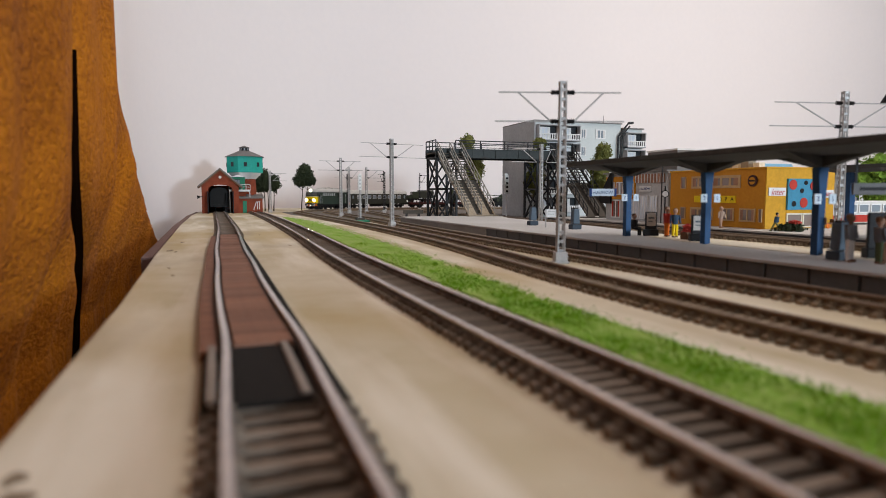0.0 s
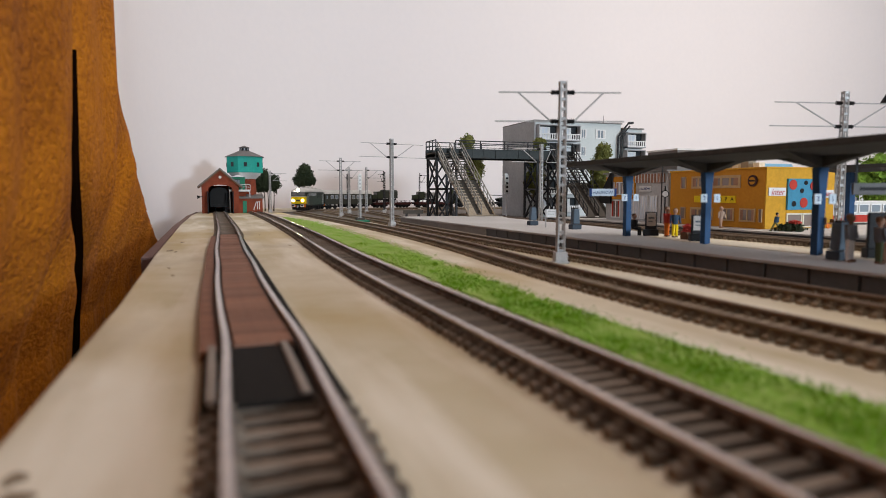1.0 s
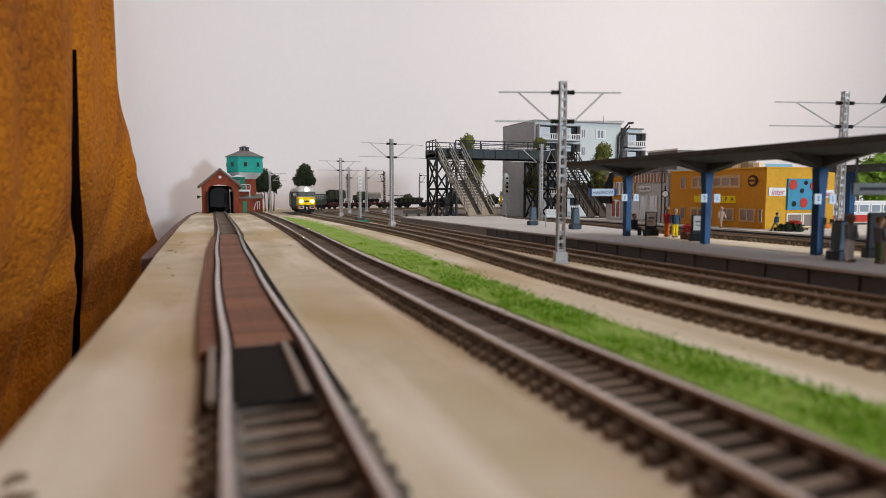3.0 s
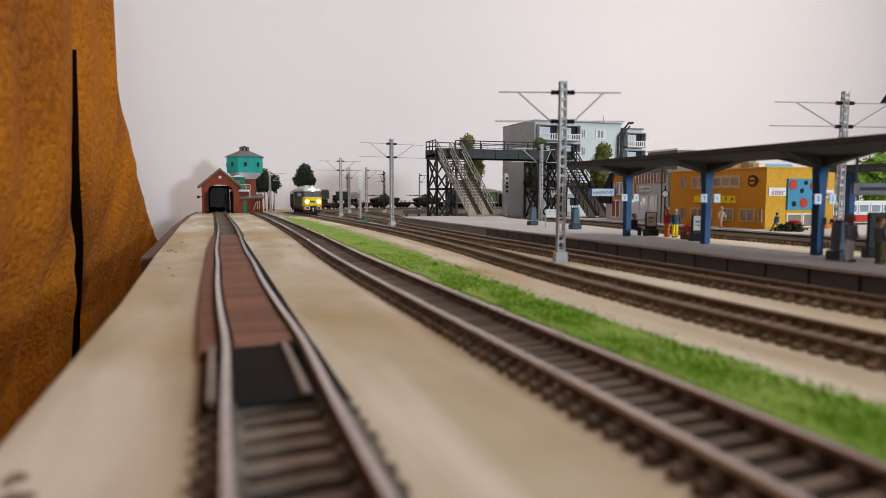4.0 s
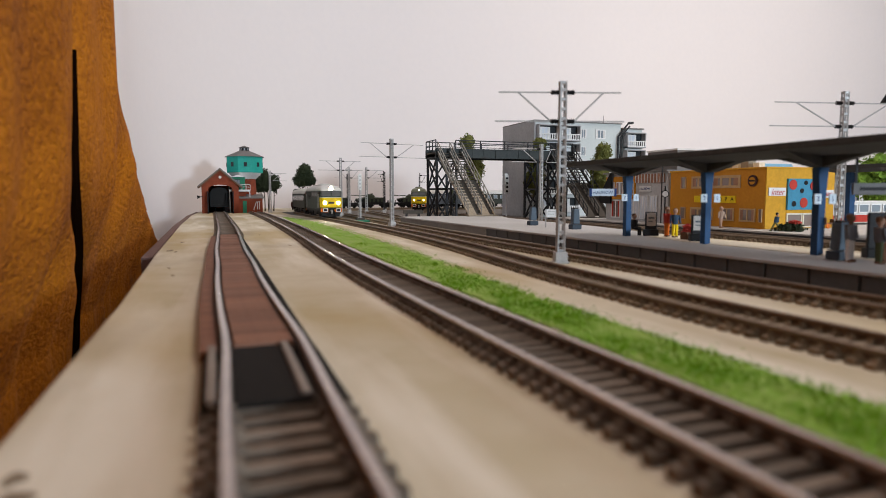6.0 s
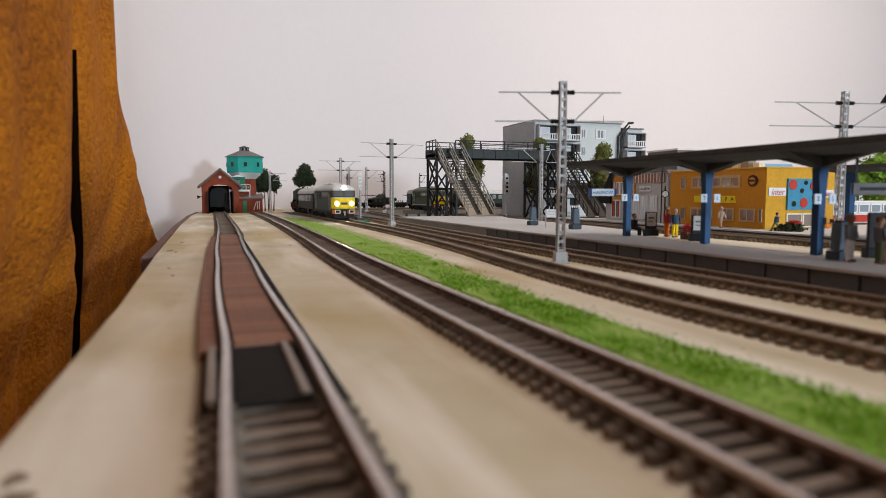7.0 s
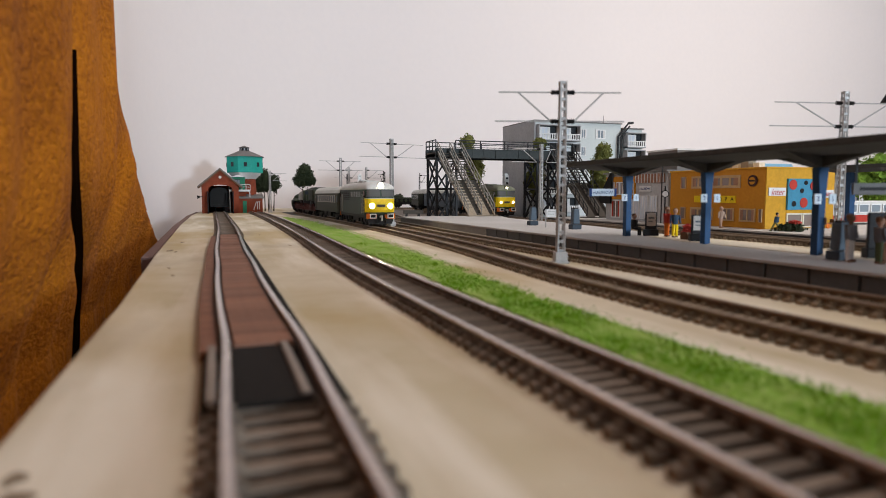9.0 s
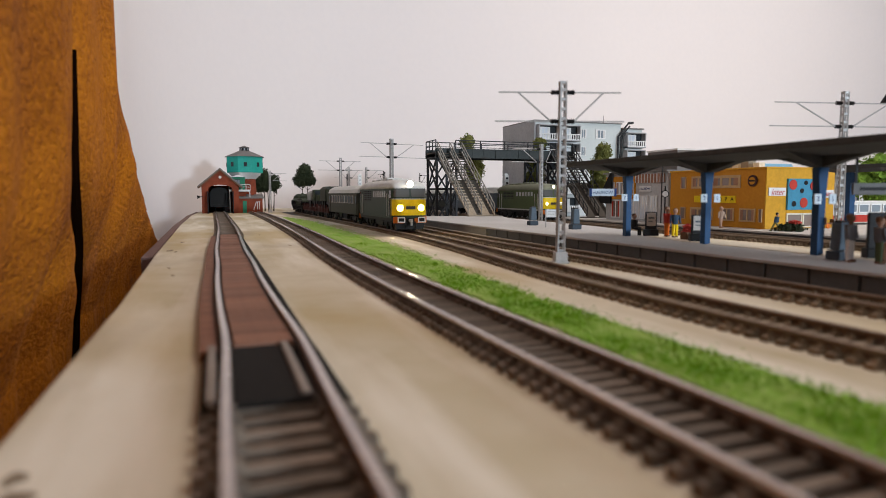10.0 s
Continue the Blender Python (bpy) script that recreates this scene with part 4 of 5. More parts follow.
def yellow_building():
    ob = thing("shop_building", 511, 482, 5, "two-storey ochre yellow shop building with flat roof", "building")
    L, D, H = 138, 92, 60
    boxpart("wall", (0, D, 0, L, 0, H), YELLOW, ob, "ochre yellow painted wall", 0.4)
    boxpart("side_wall", (0.5, D, -1, 0, 0, H), YELLOWL, ob, "bright yellow end wall")
    boxpart("roof", (-1, D + 1, -2, L + 1, H, H + 1.6), YELLOWL, ob, "thin yellow parapet", 0.3)
    for y, w, h in ((30, 10, 8), (44, 8, 6), (62, 12, 5), (16, 8, 5)):
        boxpart("vent", (8, 8 + w, y, y + w, H + 1.6, H + 1.6 + h), STAIRW if w > 9 else CREAM, ob, "small roof vent", 0.3)
    bm = bmesh.new()
    prism(bm, [(16, 61.6), (62, 61.6), (58, 66), (20, 66)], 22, 60, "y")
    part("roof_light", bm, mat("roof_light_blue", (0.22, 0.45, 0.66), 0.4), ob, "pale blue roof light", 0.5)
    left = lambda y, z: pose(-0.6 * M, y * M, z * M, 0, 0, -90)
    tan = mat("frame_tan", (0.55, 0.37, 0.19), 0.6)
    for y, w, z in ((115.1, 8.5, 41), (86.3, 30.6, 41), (50.8, 40.5, 41), (115.1, 8.5, 6.5), (85.1, 34.9, 6.5), (47.6, 18.9, 6.5), (20.3, 20.4, 6.5), (3.8, 4.2, 6.5)):
        pane_window(ob, left(y, z), w, 13.5, tan, MAUVE, 2 if w > 22 else (1 if w > 9 else 0), curtain_m=CURT)
    bm = bmesh.new()
    tube(bm, (0, 15, 48), (-1.4, 15, 48), 5.8, n=24)
    part("round_badge", bm, BADGE, ob, "dark round badge")
    bm = bmesh.new()
    tube(bm, (-1.4, 15, 48), (-1.7, 15, 48), 3.8, n=20)
    part("round_badge", bm, YELLOW, ob, "ochre inner disc of the badge")
    bm = bmesh.new()
    box(bm, -1.9, -1.7, 11.5, 18.5, 47.2, 48.8)
    part("bar", bm, BLACK, ob)
    for i, ch in enumerate("OPA"):
        y = 57 - i * 8.4
        b = boxpart("letter_board", (-1.6, 0, y - 3.9, y + 3.9, 25.5, 33), LOCY, ob, "yellow letter board")
        word(ch, 6.4, BLACK, b, pose(-1.75 * M, y * M, 29.2 * M, 90, 0, -90))
    boxpart("letter_board", (-1.6, 0, 74, 96, 25.5, 33), LOCY, ob, "yellow letter board")
    # the end wall: word boards, a blue panel with discs, shop windows below
    b = boxpart("sign_board", (3, 25, -2.2, -1, 33, 41), WHITE, ob, "white sign board")
    word("inter", 8.8, RED, b, pose(14 * M, -2.35 * M, 36.6 * M, 90), slant=0.35)
    b = boxpart("sign_board", (74, 90, -2.2, -1, 31, 39), WHITE, ob, "white sign board")
    word("nan", 7.6, RED, b, pose(82 * M, -2.35 * M, 35 * M, 90), slant=0.35)
    panel = boxpart("blue_panel", (27, 72, -3, -1, 19, 50), SKYB, ob, "bright blue panel with red and black discs")
    for x, z, r, c in ((33, 44, 5, RED), (61, 43, 5, RED), (48, 26, 5, RED), (45, 38, 2.4, BLACK), (50, 46, 2.2, BLACK), (35, 25, 2.8, BLACK), (62, 31, 3, BLACK)):
        bm = bmesh.new()
        tube(bm, (x, -3, z), (x, -3.6, z), r, n=16)
        part("disc", bm, c, panel)
    for x in (38, 60):
        pane_window(ob, pose(x * M, -1.4 * M, 1 * M), 21, 14.5, CREAM, MAUVE, 0)
    return ob


def station():
    ob = thing("station_building", 514, 628, 5, "grey station building with ochre upper band and low gable roof", "station building")
    boxpart("wall", (0, 80, 0, 128, 0, 62), GREYF, ob, "light grey concrete wall", 0.3)
    boxpart("upper_block", (14, 70, 2, 58, 62, 88), ROOFG, ob, "grey rooftop block", 0.4)
    boxpart("block_edge", (13, 71, 1, 59, 88, 90), WHITE, ob, "pale roof edge")
    boxpart("roof", (-4, 84, -2, 131, 62, 64), ROOFG, ob, "flat grey roof slab", 0.3)
    boxpart("upper_band", (-1.6, 0, 62, 126, 28, 58), YELLOW, ob, "ochre panel band")
    boxpart("window_band", (-2, 0, 6, 60, 49, 60), CURT, ob, "brown-red upper window band")
    bm = bmesh.new()
    for i in range(10):
        y = 6 + i * 6
        box(bm, -2.8, -2, y - 0.5, y + 0.5, 49, 60)
    part("mullions", bm, WHITE, ob)
    bm = bmesh.new()
    prism(bm, [(112, 22), (134, 22), (139, 30), (112, 64), (108, 64)], -5, -2.2, "x")
    part("gable_edge", bm, BLACK, ob, "dark slanting roof edge")
    left = lambda y, z: pose(-0.6 * M, y * M, z * M, 0, 0, -90)
    for y in (72, 94, 114):
        pane_window(ob, pose(-2.0 * M, y * M, 34 * M, 0, 0, -90), 16, 17, WHITE, PANEL, 1, curtain_m=CURT)
    pane_window(ob, left(104, 3), 20, 24, WHITE, MAUVE, 1, curtain_m=RED)
    for y in (26, 44, 62):
        pane_window(ob, left(y, 3), 16, 30, WHITE, APWIN, 2)
    b = boxpart("sign_board", (-2.2, 0, 30, 52, 38, 45), WHITE, ob, "white station name board")
    word("HALINÓW", 4.2, SIGNINK, b, pose(-2.35 * M, 41 * M, 41.4 * M, 90, 0, -90))
    bm = bmesh.new()
    tube(bm, (-6, 4, 0), (-6, 4, 68), 0.7)
    part("downpipe", bm, DARKST, ob)
    return ob


def platform_clock():
    ob = thing("platform_clock", 484, 596, 5, "white-faced station clock on a dark post", "clock", turn=-33)
    bm = bmesh.new()
    tube(bm, (0, 0, 0), (0, 0, 44), 0.8)
    part("post", bm, DARKST, ob)
    bm = bmesh.new()
    tube(bm, (0, -1.6, 35), (0, 1.6, 35), 4.2, n=20)
    part("case", bm, BLACK, ob)
    bm = bmesh.new()
    tube(bm, (0, -1.9, 35), (0, -1.6, 35), 3.3, n=20)
    part("dial", bm, WHITE, ob, "white clock face")


def engine_shed():
    ob = thing("engine_shed", 12, 1420, 0, "small red brick engine shed with open arched door", "engine shed")
    W, D, e, pk = 37, 150, 60, 92
    bm = bmesh.new()
    # front wall with an arched opening
    arch = [(-24, 0)] + [(24 * math.cos(math.radians(180 - a)), 51 + 9 * math.sin(math.radians(180 - a))) for a in range(0, 181, 20)] + [(24, 0)]
    prism(bm, [(-W, 0), (-W, e), (0, pk), (W, e), (W, 0)] + arch[::-1], -3, 3, "y")
    part("front_wall", bm, BRICK, ob, "red brick gable wall")
    boxpart("side_wall", [(-W, -W + 4, 3, D, 0, e)], BRICK, ob)
    boxpart("side_wall", [(W - 4, W, 3, D, 0, e)], BRICK, ob)
    boxpart("back_wall", (-W + 4, W - 4, D - 4, D, 0, e), BRICK, ob)
    for s in (-1, 1):
        bm = bmesh.new()
        prism(bm, [(0, pk), (s * (W + 8), e - 6), (s * (W + 8), e - 3), (0, pk + 3.4)], -8, D + 4, "y")
        part("roof", bm, ROOFG, ob, "grey roof slope")
        bm = bmesh.new()
        prism(bm, [(0, pk - 3), (s * (W + 7), e - 9), (s * (W + 7), e - 5.6), (0, pk + 0.2)], -8.6, -7, "y")
        part("bargeboard", bm, BROWN, ob, "dark brown bargeboard")
    bm = bmesh.new()
    tube(bm, (0, -3.4, 76), (0, -3, 76), 3, n=14)
    part("round_window", bm, WHITE, ob, "small pale round window")
    for s in (-1, 1):
        boxpart("door", (s * 25 - 1, s * 25 + 1, -22, -3, 0, 46), BLACK, ob, "dark open door leaf")
    boxpart("lamp_bracket", (-46, -34, -4, -3, 34, 35.5), DARKST, ob)
    bm = bmesh.new()
    prism(bm, [(-46, 30), (-40, 33), (-40, 36), (-46, 38)], -6, -2, "y")
    part("lamp", bm, BLACK, ob, "dark wall lamp")
    # a wagon end inside
    w = thing("box_wagon", 10, 1440, 4.5, "black rounded wagon end standing inside the shed", "wagon")
    bm = bmesh.new()
    prism(bm, [(-19, 8), (19, 8), (20, 38), (14, 47), (0, 51), (-14, 47), (-20, 38)], 0, 100, "y")
    part("body", bm, FLATD, w, bevel=0.4)
    boxpart("buffer_beam", (-15, 15, -3, 0, 8, 13), BLACK, w)
    for s in (-9, 9):
        bm = bmesh.new()
        tube(bm, (s, -8, 11), (s, -3, 11), 2.4, n=12)
        part("buffer", bm, BLACK, w)
    for y in (22, 78):
        for s in (-8.5, 8.5):
            bm = bmesh.new()
            tube(bm, (s - 1, y, 5.5), (s + 1, y, 5.5), 5.5, n=14)
            part("wheel", bm, BLACK, w)


def water_tower():
    ob = thing("water_tower", 66, 1500, 0, "round water tower with teal octagonal tank house", "water tower", turn=0)
    def oct(bm, r0, r1, z0, z1, n=8):
        tube(bm, (0, 0, z0), (0, 0, z1), r0, r1, n, math.pi / 8)
    bm = bmesh.new(); oct(bm, 25, 23, 0, 74, 16); part("shaft", bm, BRICK, ob, "red brick shaft")
    bm = bmesh.new(); oct(bm, 25, 38, 74, 88); part("corbel", bm, WHITE, ob, "pale flared corbel")
    bm = bmesh.new(); oct(bm, 41, 41, 88, 124); part("tank_house", bm, TEAL, ob, "teal boarded tank house")
    bm = bmesh.new(); oct(bm, 45, 12, 123, 137); part("roof", bm, ROOFG, ob, "grey octagonal roof")
    bm = bmesh.new(); oct(bm, 10, 10, 136, 144); part("cupola", bm, DARKST, ob, "dark cupola with small panes")
    bm = bmesh.new(); oct(bm, 13, 2, 144, 148); part("cupola_roof", bm, ROOFG, ob)
    for a in range(8):
        c = a * math.pi / 4
        m = Matrix.Rotation(c, 4, "Z") @ pose(0, -38.4 * M, 101 * M)
        pane_window(ob, m, 6.5, 9.5, DARKST, DARKG, 1)
        m = Matrix.Rotation(c, 4, "Z") @ pose(0, -9.6 * M, 137 * M)
        pane_window(ob, m, 4, 6, DARKST, APWIN, 1)
    cab = thing("signal_cabin", 49, 1440, 0, "green wooden cabin on a white stilt platform with railing", "cabin")
    boxpart("base", (-13, 15, 2, 26, 0, 46), BRICK, cab, "red brick base")
    boxpart("body", (-13, 14, 0, 24, 50, 77), GREENP, cab, "green boarded cabin", 0.4)
    bm = bmesh.new(); prism(bm, [(-16, 77), (17, 77), (0, 82)], -4, 28, "y"); part("roof", bm, WHITE, cab, "pale low roof")
    boxpart("platform_slab", (-19, 24, -12, 26, 46, 50), WHITE, cab, "white balcony slab")
    bm = bmesh.new(); railing(bm, (-19, -12, 50), (24, -12, 50), 11, 5, 1.0); railing(bm, (-19, -12, 50), (-19, 20, 50), 11, 3, 1.0); part("railing", bm, WHITE, cab, "white railing")
    for x in (-18, 23):
        bm = bmesh.new(); beam(bm, (x, -11, 0), (x, -11, 46), 1.6); part("stilt", bm, WHITE, cab)
    pane_window(cab, pose(-2 * M, -0.6 * M, 60 * M), 12, 12, DARKST, PANE, 1)
    bm = bmesh.new()
    for i in range(11):
        beam(bm, (-28 + i * 0.3, -8, 3 + i * 3.6), (-21 + i * 0.3, -8, 3 + i * 3.6), 1.1)
    beam(bm, (-28, -8, 0), (-24, -8, 44), 1.2); beam(bm, (-21, -8, 0), (-17, -8, 44), 1.2)
    part("ladder", bm, DARKST, cab, "dark ladder")
    hut = thing("brick_hut", 70, 1428, 0, "small red hut with green door and grey flat roof", "hut")
    boxpart("wall", (-27, 28, 0, 36, 0, 32), BRICK, hut, "red brick wall", 0.4)
    bm = bmesh.new(); prism(bm, [(-4, 31), (40, 38), (40, 40), (-4, 33)], -30, 31, "x"); part("roof", bm, ROOFG, hut, "pale grey pitched roof")
    boxpart("door", (-13, -5, -1, 0, 0, 26), GREENP, hut, "green door")
    boxpart("chimney", (6, 12, 22, 28, 38, 68), BRICK, hut, "red brick chimney")
    for x0, z0, x1, z1 in ((9, 6, 15, 24), (17, 8, 17, 24), (21, 8, 21, 24), (16, 24, 23, 24)):
        bm = bmesh.new(); beam(bm, (x0, -0.5, z0), (x1, -0.5, z1), 1.3); part("batten", bm, WHITE, hut, "white timber batten")


def litter_bin(x, y, k=1.0):
    ob = thing("litter_bin", x, y, 10, "slate-blue tapered bin on a dark box base", "bin", group="platform bins")
    bm = bmesh.new()
    prism(bm, [(-3.2 * k, 4.6 * k), (3.2 * k, 4.6 * k), (2.5 * k, 17 * k), (-2.5 * k, 17 * k)], -2.6 * k, 2.6 * k, "y")
    part("body", bm, BINM, ob, bevel=0.5)
    boxpart("base", (-4.5 * k, 4.5 * k, -3.4 * k, 3.4 * k, 0, 4.2 * k), BINBASE, ob, "darker box base", 0.4)
    boxpart("lid", (-2 * k, 2 * k, -2 * k, 2 * k, 17 * k, 18 * k), DARKST, ob, "dark lid", 0.3)


def kiosk(x, y, w, h, poster=True):
    ob = thing("advert_stand", x, y, 10, "dark upright stand on a planter box", "stand", turn=-28)
    boxpart("panel", (-w / 2, w / 2, -1.2, 1.2, 4.5, h), DARKST, ob, "dark upright panel", 0.4)
    boxpart("planter", (-w / 2 - 1, w / 2 + 1, -3, 3, 0, 4.8), BLACK, ob, "dark planter box", 0.4)
    if poster:
        boxpart("poster", (-w / 2 + 1, w / 2 - 1, -1.5, -1.2, h * 0.42, h - 0.6), POSTER, ob, "weathered pale poster")
        boxpart("print", [(-w / 2 + 2, w / 2 - 2, -1.7, -1.5, h * 0.72, h * 0.78), (-w / 2 + 2, w / 2 - 3, -1.7, -1.5, h * 0.6, h * 0.63)], BINM, ob, "faint grey bars")


def figure(x, y, z, h, mats, turn=0, lean=0.0, seated=False, label="small painted model figure standing on the platform"):
    """A plain, one-mesh scale figure."""
    bm = bmesh.new()
    k = h / 20.0
    def add(fn, mi):
        a = len(bm.faces)
        fn()
        bm.faces.ensure_lookup_table()
        for f in bm.faces[a:]:
            f.material_index = mi
    if seated:
        for s in (-1.3, 1.3):
            add(lambda: tube(bm, (s * k, -4 * k, 0), (s * k, -4 * k, 5 * k), 0.9 * k, n=7), 1)
            add(lambda: tube(bm, (s * k, -4 * k, 5 * k), (s * k, 0, 5.4 * k), 1.1 * k, n=7), 1)
        b = 4.6
    else:
        for s, dy in ((-1.1, -lean), (1.1, lean)):
            add(lambda: tube(bm, (s * k, dy * 4 * k, 0), (s * 0.8 * k, 0, 9.5 * k), 0.9 * k, 1.25 * k, 7), 1)
            add(lambda: box(bm, (s - 0.8) * k, (s + 0.8) * k, (dy * 4 - 1.8) * k, (dy * 4 + 0.9) * k, 0, 1.1 * k), 3)
        b = 9
    add(lambda: tube(bm, (0, 0, b * k), (0, -lean * k, (b + 6.4) * k), 2.0 * k, 2.5 * k, 9), 0)
    for s in (-1, 1):
        add(lambda: tube(bm, (s * 2.6 * k, -lean * k, (b + 6) * k), (s * 3.2 * k, -1.2 * k - s * lean * 2.4 * k, (b + 0.6) * k), 0.85 * k, 0.65 * k, 6), 0)
    add(lambda: tube(bm, (0, -lean * k, (b + 6.3) * k), (0, -lean * k, (b + 7.6) * k), 0.8 * k, n=7), 2)
    add(lambda: ball(bm, (0, -lean * 1.2 * k, (b + 9) * k), 1.65 * k, 1.15, 2), 2)
    add(lambda: ball(bm, (0, (-lean * 1.2 + 0.35) * k, (b + 9.5) * k), 1.65 * k, 1.0, 2), 3)
    ob = part("model_figure", bm, mats[0], None, smooth=False)
    for m in mats[1:]:
        ob.data.materials.append(m)
    ob.matrix_basis = pose(x * M, y * M, z * M, 0, 0, turn)
    return tagged(ob, label, "figurine", "model figures")


def signal():
    ob = thing("railway_signal", 197, 900, 0, "slim grey colour-light signal on a green base plate", "signal")
    bm = bmesh.new()
    prism(bm, [(-11, -16), (11, -14), (12, 14), (-10, 12)], 0, 2.6, "z")
    part("base_plate", bm, mat("plate_green", (0.03, 0.22, 0.13), 0.6), ob, "green base plate")
    bm = bmesh.new(); tube(bm, (0, 0, 1), (0, 0, 56), 1.1); part("post", bm, STEEL, ob)
    boxpart("ladder", [(-2.6, -2.2, 2, 2.5, 1, 66), (2.2, 2.6, 2, 2.5, 1, 66)] + [(-2.2, 2.2, 2, 2.4, 6 + i * 5, 6.6 + i * 5) for i in range(12)], STEEL, ob)
    bm = bmesh.new(); prism(bm, [(-2.6, 46), (2.6, 46), (2.6, 67), (0, 70), (-2.6, 67)], -1.6, 0, "y"); part("head", bm, WHITE, ob, "pale signal head", 0.3)
    for z in (49, 54.5, 60, 65.5):
        bm = bmesh.new(); tube(bm, (0, -2.6, z), (0, -1.6, z), 1.1, n=10); part("lens_hood", bm, STEEL, ob)
    boxpart("footing", (-6, 6, -4, 4, 2.6, 6), STAIRD, ob, "brown footing")
    # tall white signal beside the footbridge
    s = thing("railway_signal", 470, 985, 0, "white colour-light signal with dark lamps on a pale post", "signal")
    bm = bmesh.new(); tube(bm, (0, 0, 0), (0, 0, 50), 1.4); part("post", bm, WHITE, s)
    bm = bmesh.new(); prism(bm, [(-4, 40), (4, 40), (4, 70), (1, 75), (-4, 75)], -1.5, 1, "y"); part("head", bm, WHITE, s, "white signal head", 0.3)
    for z in (45, 52, 59, 67):
        bm = bmesh.new(); tube(bm, (0, -3, z), (0, -1.5, z), 2.0, n=10); part("lens_hood", bm, BLACK, s)


def buffer_stop():
    ob = thing("buffer_stop", 262, 852, 4.5, "dark timber buffer stop at the end of the siding", "buffer stop", turn=-7)
    for s in (-8.75, 8.75):
        bm = bmesh.new()
        beam(bm, (s, 0, -1), (s, 0, 13), 2)
        beam(bm, (s, 16, -1), (s, 1, 11), 1.8)
        part("post", bm, DARKST, ob)
    boxpart("cross_beam", (-14, 14, -2.5, -0.8, 8, 13), STAIRD, ob, "brown timber beam", 0.3)


def bus():
    ob = thing("bus", 625, 520, 5, "white and red model bus parked on the square", "bus", turn=0)
    boxpart("body", (-14, 130, 0, 26, 3, 27), BUSW, ob, "white body", 1.2)
    boxpart("skirt", (-14.4, 130.4, -0.4, 26.4, 3, 11), RED, ob, "red lower panels", 0.5)
    for i in range(7):
        pane_window(ob, pose((-2 + i * 19) * M, -0.5 * M, 13.5 * M), 16, 10, WHITE, PANE, 0)
    for x in (8, 105):
        bm = bmesh.new()
        tube(bm, (x, -1.2, 4.4), (x, 5, 4.4), 4.4, n=16)
        part("wheel", bm, BLACK, ob)


def white_house():
    ob = thing("white_house", 800, 650, 5, "plain white house with tall dark window strips behind the square", "house")
    boxpart("wall", (0, 170, 0, 70, 0, 62), BUSW, ob, "white plastered wall", 0.4)
    boxpart("roof", (-3, 173, -3, 73, 62, 65), ROOFG, ob, "flat grey roof edge")
    for x in (10, 22, 60, 84, 108, 132):
        pane_window(ob, pose(x * M, -0.6 * M, 14 * M), 7, 40, WHITE, DARKG, 0)


